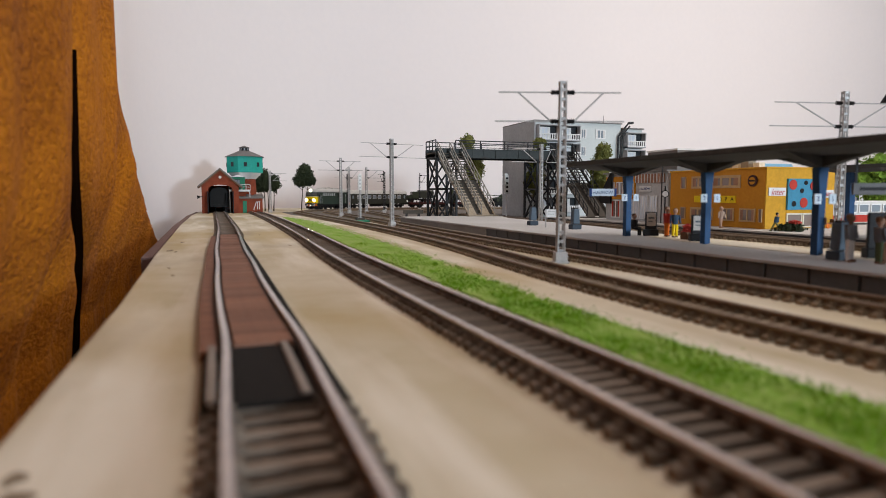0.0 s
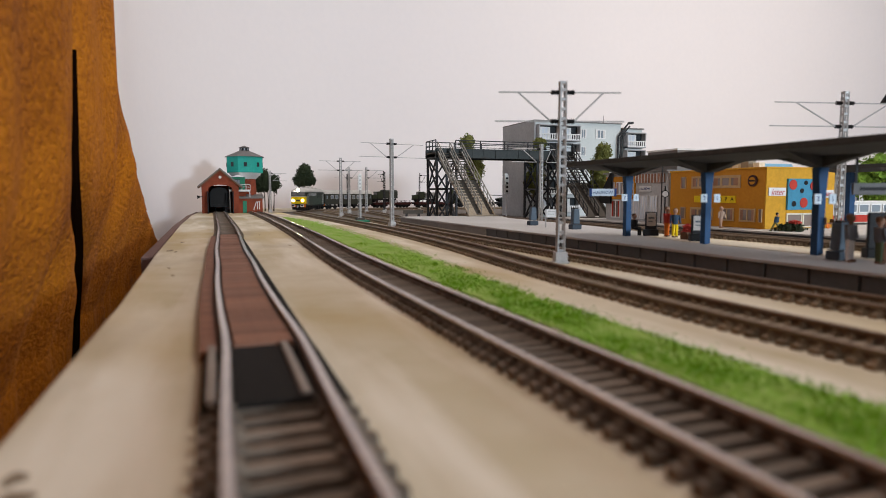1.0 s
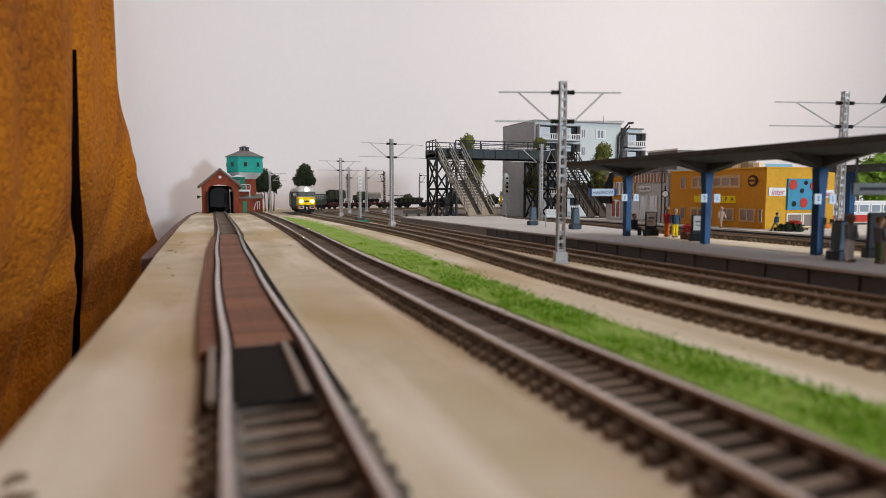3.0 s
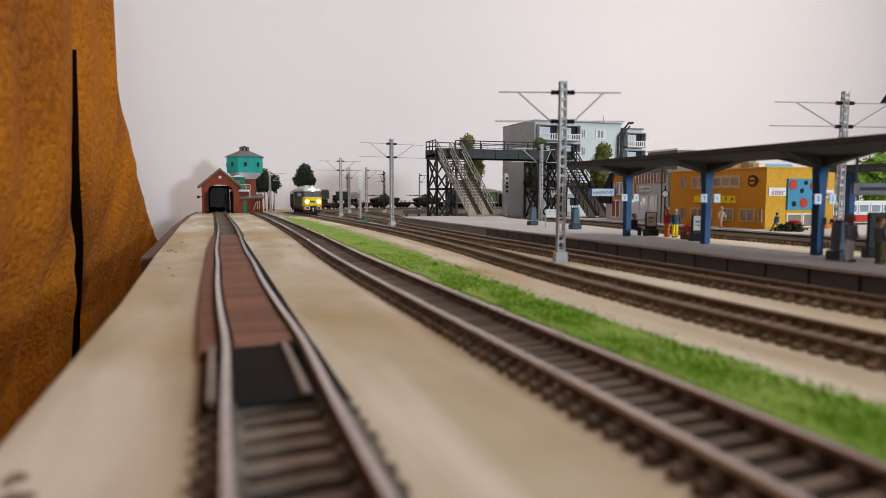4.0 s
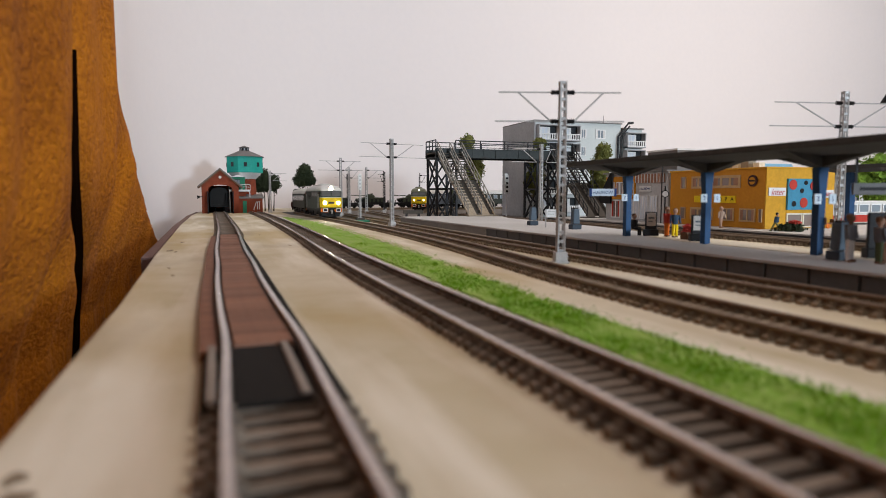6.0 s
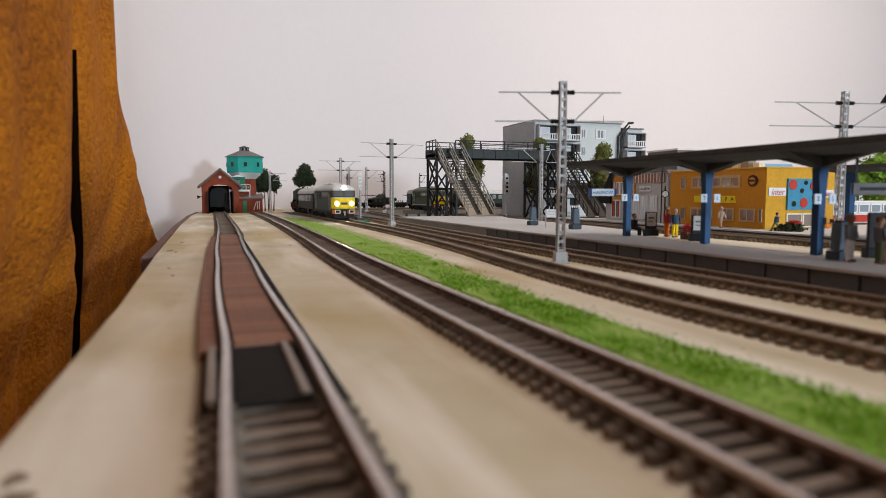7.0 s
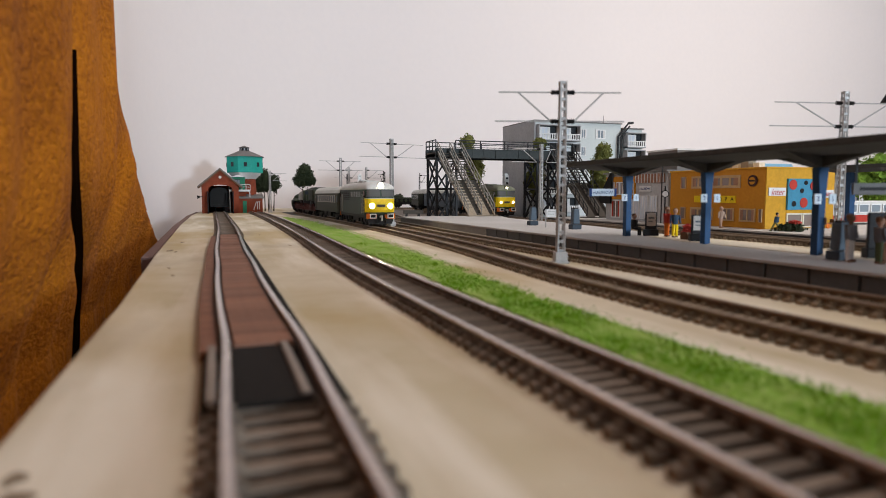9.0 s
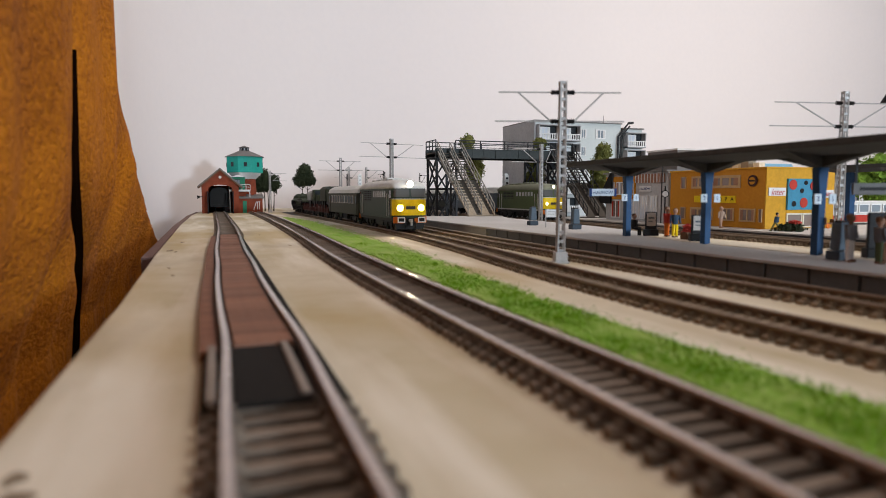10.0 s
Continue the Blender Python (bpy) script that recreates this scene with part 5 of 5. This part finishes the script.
def small_things():
    litter_bin(285, 539)
    litter_bin(286, 465)
    kiosk(289, 370, 8, 17)
    kiosk(284, 317, 9.5, 16.5)
    litter_bin(262, 205, 0.98)
    kiosk(283, 204, 7, 21, False)
    PEACH = mat("figure_paint_pale", (0.50, 0.36, 0.28), 0.7)
    GR = mat("figure_paint_grey", (0.12, 0.12, 0.13), 0.7)
    NAVY = mat("figure_paint_navy", (0.04, 0.08, 0.14), 0.7)
    figure(293, 358, 10, 21, (RED, ORANGE, SKIN, BROWN), 20)
    figure(294, 351, 10, 20, (NAVY, LOCY, SKIN, BROWN), -30)
    figure(284, 382, 10, 20, (BLACK, BLACK, SKIN, BROWN), 30, seated=True, label="small dark model figure seated by the stand")
    figure(258, 197, 10, 21, (GR, POSTER, BROWN, BROWN), 10)
    figure(262, 187, 10, 20, (GR, mat("figure_paint_moss", (0.07, 0.10, 0.05), 0.7), SKIN, BROWN), 60)
    figure(270, 190, 10, 20, (BROWN, SKIN, SKIN, BROWN), 60)
    figure(494, 452, 5, 17.5, (NAVY, mat("figure_paint_olive", (0.30, 0.27, 0.10), 0.7), SKIN, BLACK), 60, 1.2, label="small model figure caught in a running pose")
    figure(486, 512, 5, 22, (PEACH, SKIN, SKIN, SKIN), 0, 0.4, label="small pale model figure on the side platform")
    b = thing("flower_planter", 288, 331, 10, "red planter box with red flowers", "planter")
    boxpart("box", (-4, 4, -3, 3, 0, 5), BROWN, b, "", 0.4)
    bm = bmesh.new(); clumps(bm, random.Random(3), (0, 0, 7), 4.5, 0.8, 160, 1.0); part("flowers", bm, RED, b, "red flowers")
    h = thing("flower_bed", 506, 446, 5, "dark hedge mound with red and yellow flowers", "flower bed")
    bm = bmesh.new(); clumps(bm, random.Random(5), (0, 0, 3), 14, 0.35, 400, 1.5); part("hedge", bm, PINE, h)
    bm = bmesh.new(); clumps(bm, random.Random(6), (4, 0, 8), 7, 0.3, 90, 1.2); part("flowers", bm, RED, h, "red flowers")
    t = thing("timetable_board", 283, 500, 10, "white timetable board on two pale legs", "sign", turn=-20)
    boxpart("board", (-4.5, 4.5, -0.6, 0.6, 9, 16), WHITE, t, "", 0.2)
    boxpart("print", [(-3.4, 3.4, -0.8, -0.6, 13.6, 14.4), (-3.4, 2.6, -0.8, -0.6, 11.4, 12.0)], CONC, t, "faint printed bars")
    boxpart("leg", (-5.3, -4.5, -0.5, 0.5, 0, 16), CONC, t)
    boxpart("leg", (4.5, 5.3, -0.5, 0.5, 0, 16), CONC, t)
    # luggage cart at the end of the shop building
    ct = thing("luggage_cart", 588, 474, 5, "small brown wooden luggage cart", "cart")
    boxpart("deck", (-8, 8, -4, 4, 4, 5.5), BROWN, ct, "", 0.3)
    boxpart("rail", [(-8, -7, -4, 4, 5.5, 11), (7, 8, -4, 4, 5.5, 9)], BROWN, ct)
    for x in (-5, 5):
        bm = bmesh.new()
        tube(bm, (x, -4.6, 2.6), (x, -3.6, 2.6), 2.6, n=14)
        part("wheel", bm, ORANGE, ct, "orange wheel")
    # hanging sign and lamp at the platform's near end
    sg = thing("hanging_sign", 293, 213, 10, "grey hanging platform sign with faint bars", "sign", turn=-25)
    boxpart("board", (-10, 12, -1, 1, 29, 34.5), mat("sign_grey", (0.20, 0.20, 0.21), 0.7), sg, "", 0.3)
    boxpart("print", (-7, 8, -1.3, -1, 31, 32.6), DARKST, sg, "faint dark bar")
    boxpart("hanger", [(-9, -8, -0.4, 0.4, 34.5, 50), (10, 11, -0.4, 0.4, 34.5, 50)], DARKST, sg)
    lp = thing("street_lamp", 422, 297, 0, "black street lamp with a hooded head", "street lamp")
    bm = bmesh.new(); tube(bm, (0, 0, 0), (0, 0, 106), 1.3, 0.9); part("post", bm, BLACK, lp)
    bm = bmesh.new(); tube(bm, (0, 0, 105), (-7, -1, 106), 0.8); part("arm", bm, BLACK, lp)
    bm = bmesh.new(); tube(bm, (-7, -1, 99), (-7, -1, 105.5), 4.4, 1.0, 12); part("hood", bm, BLACK, lp)


# ---- rolling stock; each stands on the rail heads, its front towards -y ----
def bogie(ob, y, n, gap, r=5.6):
    b = boxpart("bogie", [(-13.4, -11.6, y - gap * (n - 1) / 2 - 8, y + gap * (n - 1) / 2 + 8, 4.5, 8.5), (11.6, 13.4, y - gap * (n - 1) / 2 - 8, y + gap * (n - 1) / 2 + 8, 4.5, 8.5), (-11.6, 11.6, y - 4, y + 4, 5, 9)], BLACK, ob, "black bogie frame", 0.5)
    for i in range(n):
        yy = y + (i - (n - 1) / 2) * gap
        for s in (-8.6, 8.6):
            bm = bmesh.new()
            tube(bm, (-1.3, 0, 0), (1.3, 0, 0), r, n=18)
            side = 1 if s > 0 else -1
            for q in range(6):
                t = q * math.pi / 3
                box(bm, min(side * 1.3, side * 1.7), max(side * 1.3, side * 1.7), r * 0.55 * math.cos(t) - 0.7, r * 0.55 * math.cos(t) + 0.7, r * 0.55 * math.sin(t) - 0.7, r * 0.55 * math.sin(t) + 0.7)
            wh = part("wheel", bm, DARKST, b)
            wh.matrix_basis = pose(s * M, yy * M, r * M)
        for s in (-13.6, 13.6):
            bm = bmesh.new()
            box(bm, s - 1, s + 1, yy - 2, yy + 2, 4, 8)
            part("axle_box", bm, BLACK, b)


def buffers(ob, y, d, beam_m):
    boxpart("buffer_beam", (-15, 15, min(y, y + d * 2), max(y, y + d * 2), 8.5, 14), beam_m, ob, "", 0.3)
    for s in (-10, 10):
        bm = bmesh.new()
        tube(bm, (s, y - d * 0.2, 11.5), (s, y - d * 5, 11.5), 1.2, n=10)
        tube(bm, (s, y - d * 5, 11.5), (s, y - d * 5.8, 11.5), 2.7, n=14)
        part("buffer", bm, BLACK, ob)


def locomotive(green, label, roof=None, lamp=None, lr=3.1):
    """A cab at each end with rounded corners, a raked wrap-round windscreen and a domed roof."""
    lamp = lamp or LAMPW
    roof = roof or LOCR
    ob = thing("diesel_locomotive", 0, 0, 4.5, label, "locomotive")
    L, w = 152, 16.8

    def face(x, z):
        """How far the rounded front lies behind its foremost line."""
        r = 4.5
        a = max(abs(x) - (w - r), 0)
        rake = 0.5 + (0.0 if z < 31 else (z - 31) * 0.24) + (0.9 * ((17 - z) / 3) if z < 17 else 0)
        return rake + r - math.sqrt(max(r * r - a * a, 0)) + 1.2 * (x / w) ** 2

    def patch(name, end, x0, x1, z0, z1, off, material, parent, label="", depth=1.6):
        bm = bmesh.new()
        nx, nz = 14, 6
        f = (lambda y: y) if not end else (lambda y: L - y)
        front, back = [], []
        for j in range(nz + 1):
            z = z0 + (z1 - z0) * j / nz
            xs = [x0 + (x1 - x0) * i / nx for i in range(nx + 1)]
            front.append([bm.verts.new((x * M, f(face(x, z) - off) * M, z * M)) for x in xs])
            back.append([bm.verts.new((x * M, f(face(x, z) - off + depth) * M, z * M)) for x in xs])
        for g in (front, back):
            for j in range(nz):
                for i in range(nx):
                    bm.faces.new((g[j][i], g[j][i + 1], g[j + 1][i + 1], g[j + 1][i]))
        for j in range(nz):
            for i in (0, nx):
                bm.faces.new((front[j][i], front[j + 1][i], back[j + 1][i], back[j][i]))
        for i in range(nx):
            for j in (0, nz):
                bm.faces.new((front[j][i], front[j][i + 1], back[j][i + 1], back[j][i]))
        return part(name, bm, material, parent, label, smooth=False)

    boxpart("frame", (-16, 16, 5, L - 5, 9.5, 13), BLACK, ob, "black underframe")
    boxpart("body", (-w, w, 6, L - 6, 13, 41.4), green, ob, "painted body side", 0.5)
    boxpart("waist_stripe", (-w - 0.25, w + 0.25, 8.5, L - 8.5, 12.6, 14.4), STEEL if green is LOCG2 else green, ob)
    # the roof swells from both brows to its full height
    bm = bmesh.new()
    half = [(1.6, 14.6, 1.6), (2.6, 15.6, 3.4), (4.5, 16.5, 5.4), (8, 16.9, 7.2), (14, 17.0, 8.4), (22, 17.0, 9.0)]
    rows = []
    for y, hw, h in half + [(L - y, hw, h) for y, hw, h in half[::-1]]:
        row = []
        for i in range(17):
            t = math.pi * i / 16
            c = math.cos(t)
            row.append(bm.verts.new((hw * math.copysign(abs(c) ** 0.7, c) * M, y * M, (40.9 + h * math.sin(t) ** 0.85) * M)))
        rows.append(row)
    for p, q in zip(rows, rows[1:]):
        for i in range(17):
            bm.faces.new((p[i], p[(i + 1) % 17], q[(i + 1) % 17], q[i]))
    bm.faces.new(rows[0])
    bm.faces.new(rows[-1][::-1])
    part("roof", bm, roof, ob, "pale rounded roof", smooth=True)
    for y, a, h in ((44, 7, 1.4), (66, 10, 2.4), (94, 9, 1.8), (116, 6, 1.4)):
        boxpart("roof_vent", (-8, 8, y - a, y + a, 48.4, 49.6 + h), roof, ob, "pale roof hatch", 0.6)
    bm = bmesh.new()
    tube(bm, (0, 80, 49), (0, 80, 53), 3.2, n=14)
    part("exhaust", bm, roof, ob)
    for end in (0, 1):
        f = (lambda y: y) if not end else (lambda y: L - y)
        nose = patch("nose", end, -w, w, 15.5, 31, 0.3, LOCY if not end else green, ob, "bright yellow nose panel" if not end else "", 6.5)
        patch("skirt", end, -w, w, 13, 15.5, 0.2, green, ob, "", 6.5)
        cab = patch("cab_front", end, -w, w, 31, 42.2, 0.0, green, ob, "", 6.5)
        patch("brow_line", end, -w, w, 30.6, 31.5, 0.6, CONC, ob, "thin pale line above the nose")
        patch("brow", end, -w * 0.97, w * 0.97, 41.2, 43, 0.5, roof, ob, "pale brow over the windscreen", 5)
        for s in (-1, 1):
            patch("windscreen", end, *sorted((s * 0.9, s * 15.6)), 33, 40.6, 0.35, SCREEN, cab, "dark wrap-round windscreen", 0.8)
            patch("windscreen_frame", end, *sorted((s * 0.4, s * 16.2)), 32.2, 33.0, 0.5, green, cab)
            yf = face(10.4, 23)
            bm = bmesh.new()
            tube(bm, (s * 10.4, f(yf + 1), 22.6), (s * 10.4, f(yf - 1.1), 22.6), 3.4, n=18)
            part("headlight_rim", bm, LOCY if not end else green, nose)
            bm = bmesh.new()
            tube(bm, (s * 10.4, f(yf - 0.9), 22.6), (s * 10.4, f(yf - 1.6), 22.6), lr if not end else 2.9, lr * 0.8, n=18)
            part("headlight", bm, lamp if not end else PANEL, nose, "glowing headlight" if not end else "unlit headlight")
            bm = bmesh.new()
            box(bm, s * 10.5 - 5.8, s * 10.5 + 5.8, min(f(2.0), f(3.4)), max(f(2.0), f(3.4)), 8.2, 14.2)
            part("beam_plate", bm, ORANGE, ob, "orange buffer plate")
            bm = bmesh.new()
            box(bm, s * 10 - 3.6, s * 10 + 3.6, min(f(-3.2), f(-2.4)), max(f(-3.2), f(-2.4)), 8.9, 14.1)
            part("buffer_rim", bm, WHITE, ob, "white buffer rim")
            bm = bmesh.new()
            box(bm, s * 10 - 2.6, s * 10 + 2.6, min(f(-3.6), f(-3.0)), max(f(-3.6), f(-3.0)), 9.9, 13.1)
            part("buffer_face", bm, BLACK, ob)
        bm = bmesh.new()
        tube(bm, (0, f(8), 45.2), (0, f(1.6), 45.2), 3.2, n=16)
        part("top_lamp_housing", bm, roof, ob)
        bm = bmesh.new()
        tube(bm, (0, f(1.7), 45.2), (0, f(1.1), 45.2), lr - 0.3 if not end else 2.2, n=16)
        part("top_lamp", bm, lamp if not end else PANEL, ob, "glowing top lamp" if not end else "unlit top lamp")
        patch("number_plate", end, -4.6, 4.6, 21.2, 24.2, 0.8, STAIRD, nose, "dark plain plate")
        buffers(ob, f(3), 1 if not end else -1, BLACK)
        bm = bmesh.new()
        prism(bm, [(-13, 2.5), (13, 2.5), (15, 8.5), (-15, 8.5)], *sorted((f(2.5), f(4.5))), "y")
        part("snow_guard", bm, BLACK, ob, "black rail guard")
        bm = bmesh.new()
        tube(bm, (0, f(3), 10.5), (0, f(-2.5), 10), 1.4)
        tube(bm, (0, f(-2.5), 12), (0, f(-2.5), 6), 1.0)
        part("coupling", bm, STEEL, ob)
        for x in (-5, 5):
            bm = bmesh.new()
            tube(bm, (x, f(2.5), 9.5), (x, f(-1.2), 6.5), 0.6)
            tube(bm, (x, f(-1.2), 6.5), (x, f(1.0), 3.8), 0.6)
            part("brake_hose", bm, BLACK, ob)
    for s in (-1, 1):
        x = s * (w + 0.15)
        for y in (11, L - 11):
            boxpart("cab_window", (x - 0.3, x + 0.3, y - 3.2, y + 3.2, 32, 39), DARKG, ob, "dark side window")
        for y in (19, L - 19):
            boxpart("door", (x - 0.3, x + 0.3, y - 3, y + 3, 14.5, 39), green, ob)
            boxpart("grab_rail", [(x - 0.6, x + 0.6, y - 4.0, y - 3.6, 14, 36), (x - 0.6, x + 0.6, y + 3.6, y + 4.0, 14, 36)], CONC, ob)
        for i in range(6):
            y = 32 + i * 9
            boxpart("side_window", (x - 0.3, x + 0.3, y - 2.4, y + 2.4, 32.5, 38.5), PANEL, ob, "pale engine-room window")
        for y in (94, 106, 118):
            bm = bmesh.new()
            for k in range(5):
                box(bm, x - 0.5, x + 0.5, y - 4.6, y + 4.6, 29 + k * 2.2, 30.2 + k * 2.2)
            part("grille", bm, BLACK, ob)
    boxpart("fuel_tank", (-12, 12, 62, 90, 3.5, 11), BLACK, ob, "black fuel tank", 1.5)
    bogie(ob, 34, 3, 16.5)
    bogie(ob, L - 34, 3, 16.5)
    return ob


def coach(body, label, L=212, roof=None):
    ob = thing("passenger_coach", 0, 0, 4.5, label, "railway coach")
    w = 16.3
    bm = bmesh.new()
    prism(bm, [(-w, 11), (w, 11), (w, 37), (-w, 37)], 4, L - 4, "y")
    part("body", bm, body, ob, "painted sheet-metal body", 0.4)
    bm = bmesh.new()
    prism(bm, [(-w - 0.4, 37), (w + 0.4, 37), (w * 0.93, 41.5), (w * 0.66, 45), (w * 0.25, 46.4), (-w * 0.25, 46.4), (-w * 0.66, 45), (-w * 0.93, 41.5)], 3, L - 3, "y")
    part("roof", bm, roof or COACHR, ob, "pale grey rounded roof", 0.3)
    for s in (-1, 1):
        x = s * (w + 0.1)
        n = 9
        for i in range(n):
            y = 30 + i * (L - 60) / (n - 1)
            bm = bmesh.new()
            box(bm, x - 0.5, x + 0.5, y - 5.2, y + 5.2, 24.5, 34)
            fr = part("window", bm, CONC, ob, "pale window frame")
            boxpart("pane", (x - 0.7, x + 0.7, y - 4.4, y + 4.4, 25.3, 33.2), PANE, fr)
        for y in (12, L - 12):
            boxpart("door", (x - 0.35, x + 0.35, y - 4.5, y + 4.5, 11.5, 36), body, ob)
            boxpart("door_window", (x - 0.55, x + 0.55, y - 2.4, y + 2.4, 25, 33), PANE, ob)
    for y, d in ((4, 1), (L - 4, -1)):
        boxpart("gangway", (-6, 6, min(y, y - 4 * d), max(y, y - 4 * d), 11, 36), BLACK, ob, "black rubber gangway", 1.0)
        buffers(ob, y, d, BLACK)
    boxpart("underframe_box", [(-12, 12, 80, 104, 4, 11), (-12, 12, 112, 128, 5, 11)], BLACK, ob)
    bogie(ob, 34, 2, 28)
    bogie(ob, L - 34, 2, 28)
    return ob


def flat_wagon(material, label, L=150):
    ob = thing("flat_wagon", 0, 0, 4.5, label, "flat wagon")
    boxpart("deck", (-15.5, 15.5, 3, L - 3, 12, 14.5), material, ob, "plank deck", 0.3)
    boxpart("sole_bar", [(-15, -13, 4, L - 4, 8.5, 12), (13, 15, 4, L - 4, 8.5, 12)], material, ob)
    for i in range(9):
        y = 10 + i * (L - 20) / 8
        for s in (-15.9, 15.9):
            boxpart("stake", (s - 0.5, s + 0.5, y - 0.8, y + 0.8, 10, 20), material, ob)
    for y, d in ((4, 1), (L - 4, -1)):
        buffers(ob, y, d, material)
    bogie(ob, 26, 2, 21)
    bogie(ob, L - 26, 2, 21)
    return ob


def truck(tall):
    ob = thing("army_truck", 0, 0, 19, "dark green army truck with %s cover on flat wagon" % ("green" if tall else "pale grey"), "truck")
    boxpart("chassis", (-10, 10, 0, 72, 6, 10), BLACK, ob)
    boxpart("cab", (-12, 12, 14, 32, 10, 29), ARMY, ob, "green cab", 1.0)
    boxpart("bonnet", (-9, 9, 0, 14, 9, 20), ARMY, ob, "", 1.5)
    boxpart("windscreen", (-10, 10, 13.4, 14.2, 21, 27), DARKG, ob)
    bm = bmesh.new()
    h = 33 if tall else 27
    prism(bm, [(-14, 11), (14, 11), (14, h - 4), (9, h), (-9, h), (-14, h - 4)], 34, 75, "y")
    part("tarpaulin", bm, TARP if tall else mat("pale_canvas", (0.30, 0.30, 0.29), 0.85, grain=300), ob, "green canvas cover" if tall else "pale grey canvas cover", 0.8)
    for y in (12, 50, 64):
        for s in (-10, 10):
            bm = bmesh.new()
            tube(bm, (s - 2.2, y, 5.4), (s + 2.2, y, 5.4), 5.4, n=16)
            part("wheel", bm, BLACK, ob)
    return ob


def tank():
    ob = thing("army_tank", 0, 0, 19, "dark green model tank loaded on a flat wagon", "tank")
    for s in (-1, 1):
        bm = bmesh.new()
        prism(bm, [(8, 2), (14, 0), (70, 0), (78, 4), (80, 8), (74, 10), (8, 10), (4, 6)], min(s * 10, s * 17), max(s * 10, s * 17), "x")
        part("track", bm, BLACK, ob, "black caterpillar track", 0.5)
        for i in range(5):
            bm = bmesh.new()
            tube(bm, (s * 16, 16 + i * 13, 4.6), (s * 17.8, 16 + i * 13, 4.6), 4.2, n=14)
            part("road_wheel", bm, ARMY, ob)
    bm = bmesh.new()
    prism(bm, [(2, 8), (82, 8), (80, 13), (26, 14), (4, 10)], -14, 14, "x")
    part("hull", bm, ARMY, ob, "sloped green hull", 0.6)
    bm = bmesh.new()
    tube(bm, (0, 40, 13.5), (0, 40, 18), 14, 12.5, 16)
    tube(bm, (0, 40, 18), (0, 40, 22), 12.5, 6, 16)
    t = part("turret", bm, ARMY, ob, "rounded green turret")
    bm = bmesh.new()
    tube(bm, (0, 30, 17.5), (0, -18, 19.5), 1.3, 1.0, 10)
    part("gun_barrel", bm, ARMY, t)
    bm = bmesh.new()
    tube(bm, (5, 43, 21), (5, 43, 24), 3, 2.6, 12)
    part("hatch", bm, ARMY, t)
    return ob


tracks()
grass()
platform()
footbridge()
apartment()
station()
yellow_building()
engine_shed()
water_tower()
canopy()
side_canopy()
masts()
trees()
platform_clock()
signal()
bus()
white_house()
buffer_stop()
small_things()

OUTER_TIMES = [(0, 1765), (1, 1655), (2, 1555), (3, 1474), (4, 1401), (5, 1318), (5.7, 1256), (7, 1137), (8, 1038), (9, 938), (10, 825)]
INNER_TIMES = [(0, 2480), (2.5, 2105), (4, 1858), (5, 1722), (5.7, 1612), (7, 1453), (8, 1306), (9, 1153), (10, 1007)]


def ride(ob, line, head, times, pivots, lift=4.5, low=0.0):
    """Key a vehicle whose front runs `head` mm behind the train's front; the line is run from its far end."""
    rows = []
    a, b = pivots
    for i in range(41):
        t = i * 0.25
        s = float(np.interp(t, [p[0] for p in times], [p[1] for p in times])) + head
        p, q = line.at(s + a), line.at(s + b)
        d = (q - p) / np.hypot(*(q - p))
        base = p - d * a
        rows.append((t, pose(base[0] * M, base[1] * M, (lift - low) * M, 0, 0, math.degrees(math.atan2(-d[0], d[1])))))
    walk(ob, rows)


def roll(ob, times, r=5.6):
    """Turn each wheel of a vehicle by the way it has run."""
    rows = []
    s0 = times[0][1]
    for i in range(201):
        t = i * 0.05
        s = float(np.interp(t, [p[0] for p in times], [p[1] for p in times]))
        rows.append((t, math.degrees((s0 - s) / r)))
    for o in ob.children_recursive:
        if o.name.startswith("wheel"):
            at = o.matrix_basis.translation.copy()
            walk(o, [(t, Matrix.Translation(at) @ pose(0, 0, 0, a)) for t, a in rows])


def motions():
    loco = locomotive(LOCG, "dark green diesel locomotive with glowing lamps and yellow nose")
    ride(loco, OUTER, 0, OUTER_TIMES, (34, 118), low=0.5)
    roll(loco, OUTER_TIMES)
    ride(coach(COACH, "dark olive passenger coach with pale roof behind the locomotive", 188), OUTER, 157, OUTER_TIMES, (34, 154), low=0.5)
    s = 349
    for i in range(9):
        w = flat_wagon(FLATR if i < 2 else FLATD, "red-brown flat wagon carrying a truck" if i < 2 else "dark flat wagon carrying a tank", 122)
        ride(w, OUTER, s, OUTER_TIMES, (26, 96), low=0.5)
        ride(truck(i == 0) if i < 2 else tank(), OUTER, s, OUTER_TIMES, (26, 96), 19, 0.5)
        s += 127
    loco = locomotive(LOCG2, "olive green diesel locomotive with yellow nose and dim lamps", LOLIVE, LAMPW2, 2.2)
    ride(loco, INNER, 0, INNER_TIMES, (34, 118))
    roll(loco, INNER_TIMES)
    s = 157
    for k in range(3):
        ride(coach(COACH if k else COACHB, "dark passenger coach with grey roof"), INNER, s, INNER_TIMES, (34, 178))
        s += 217


motions()
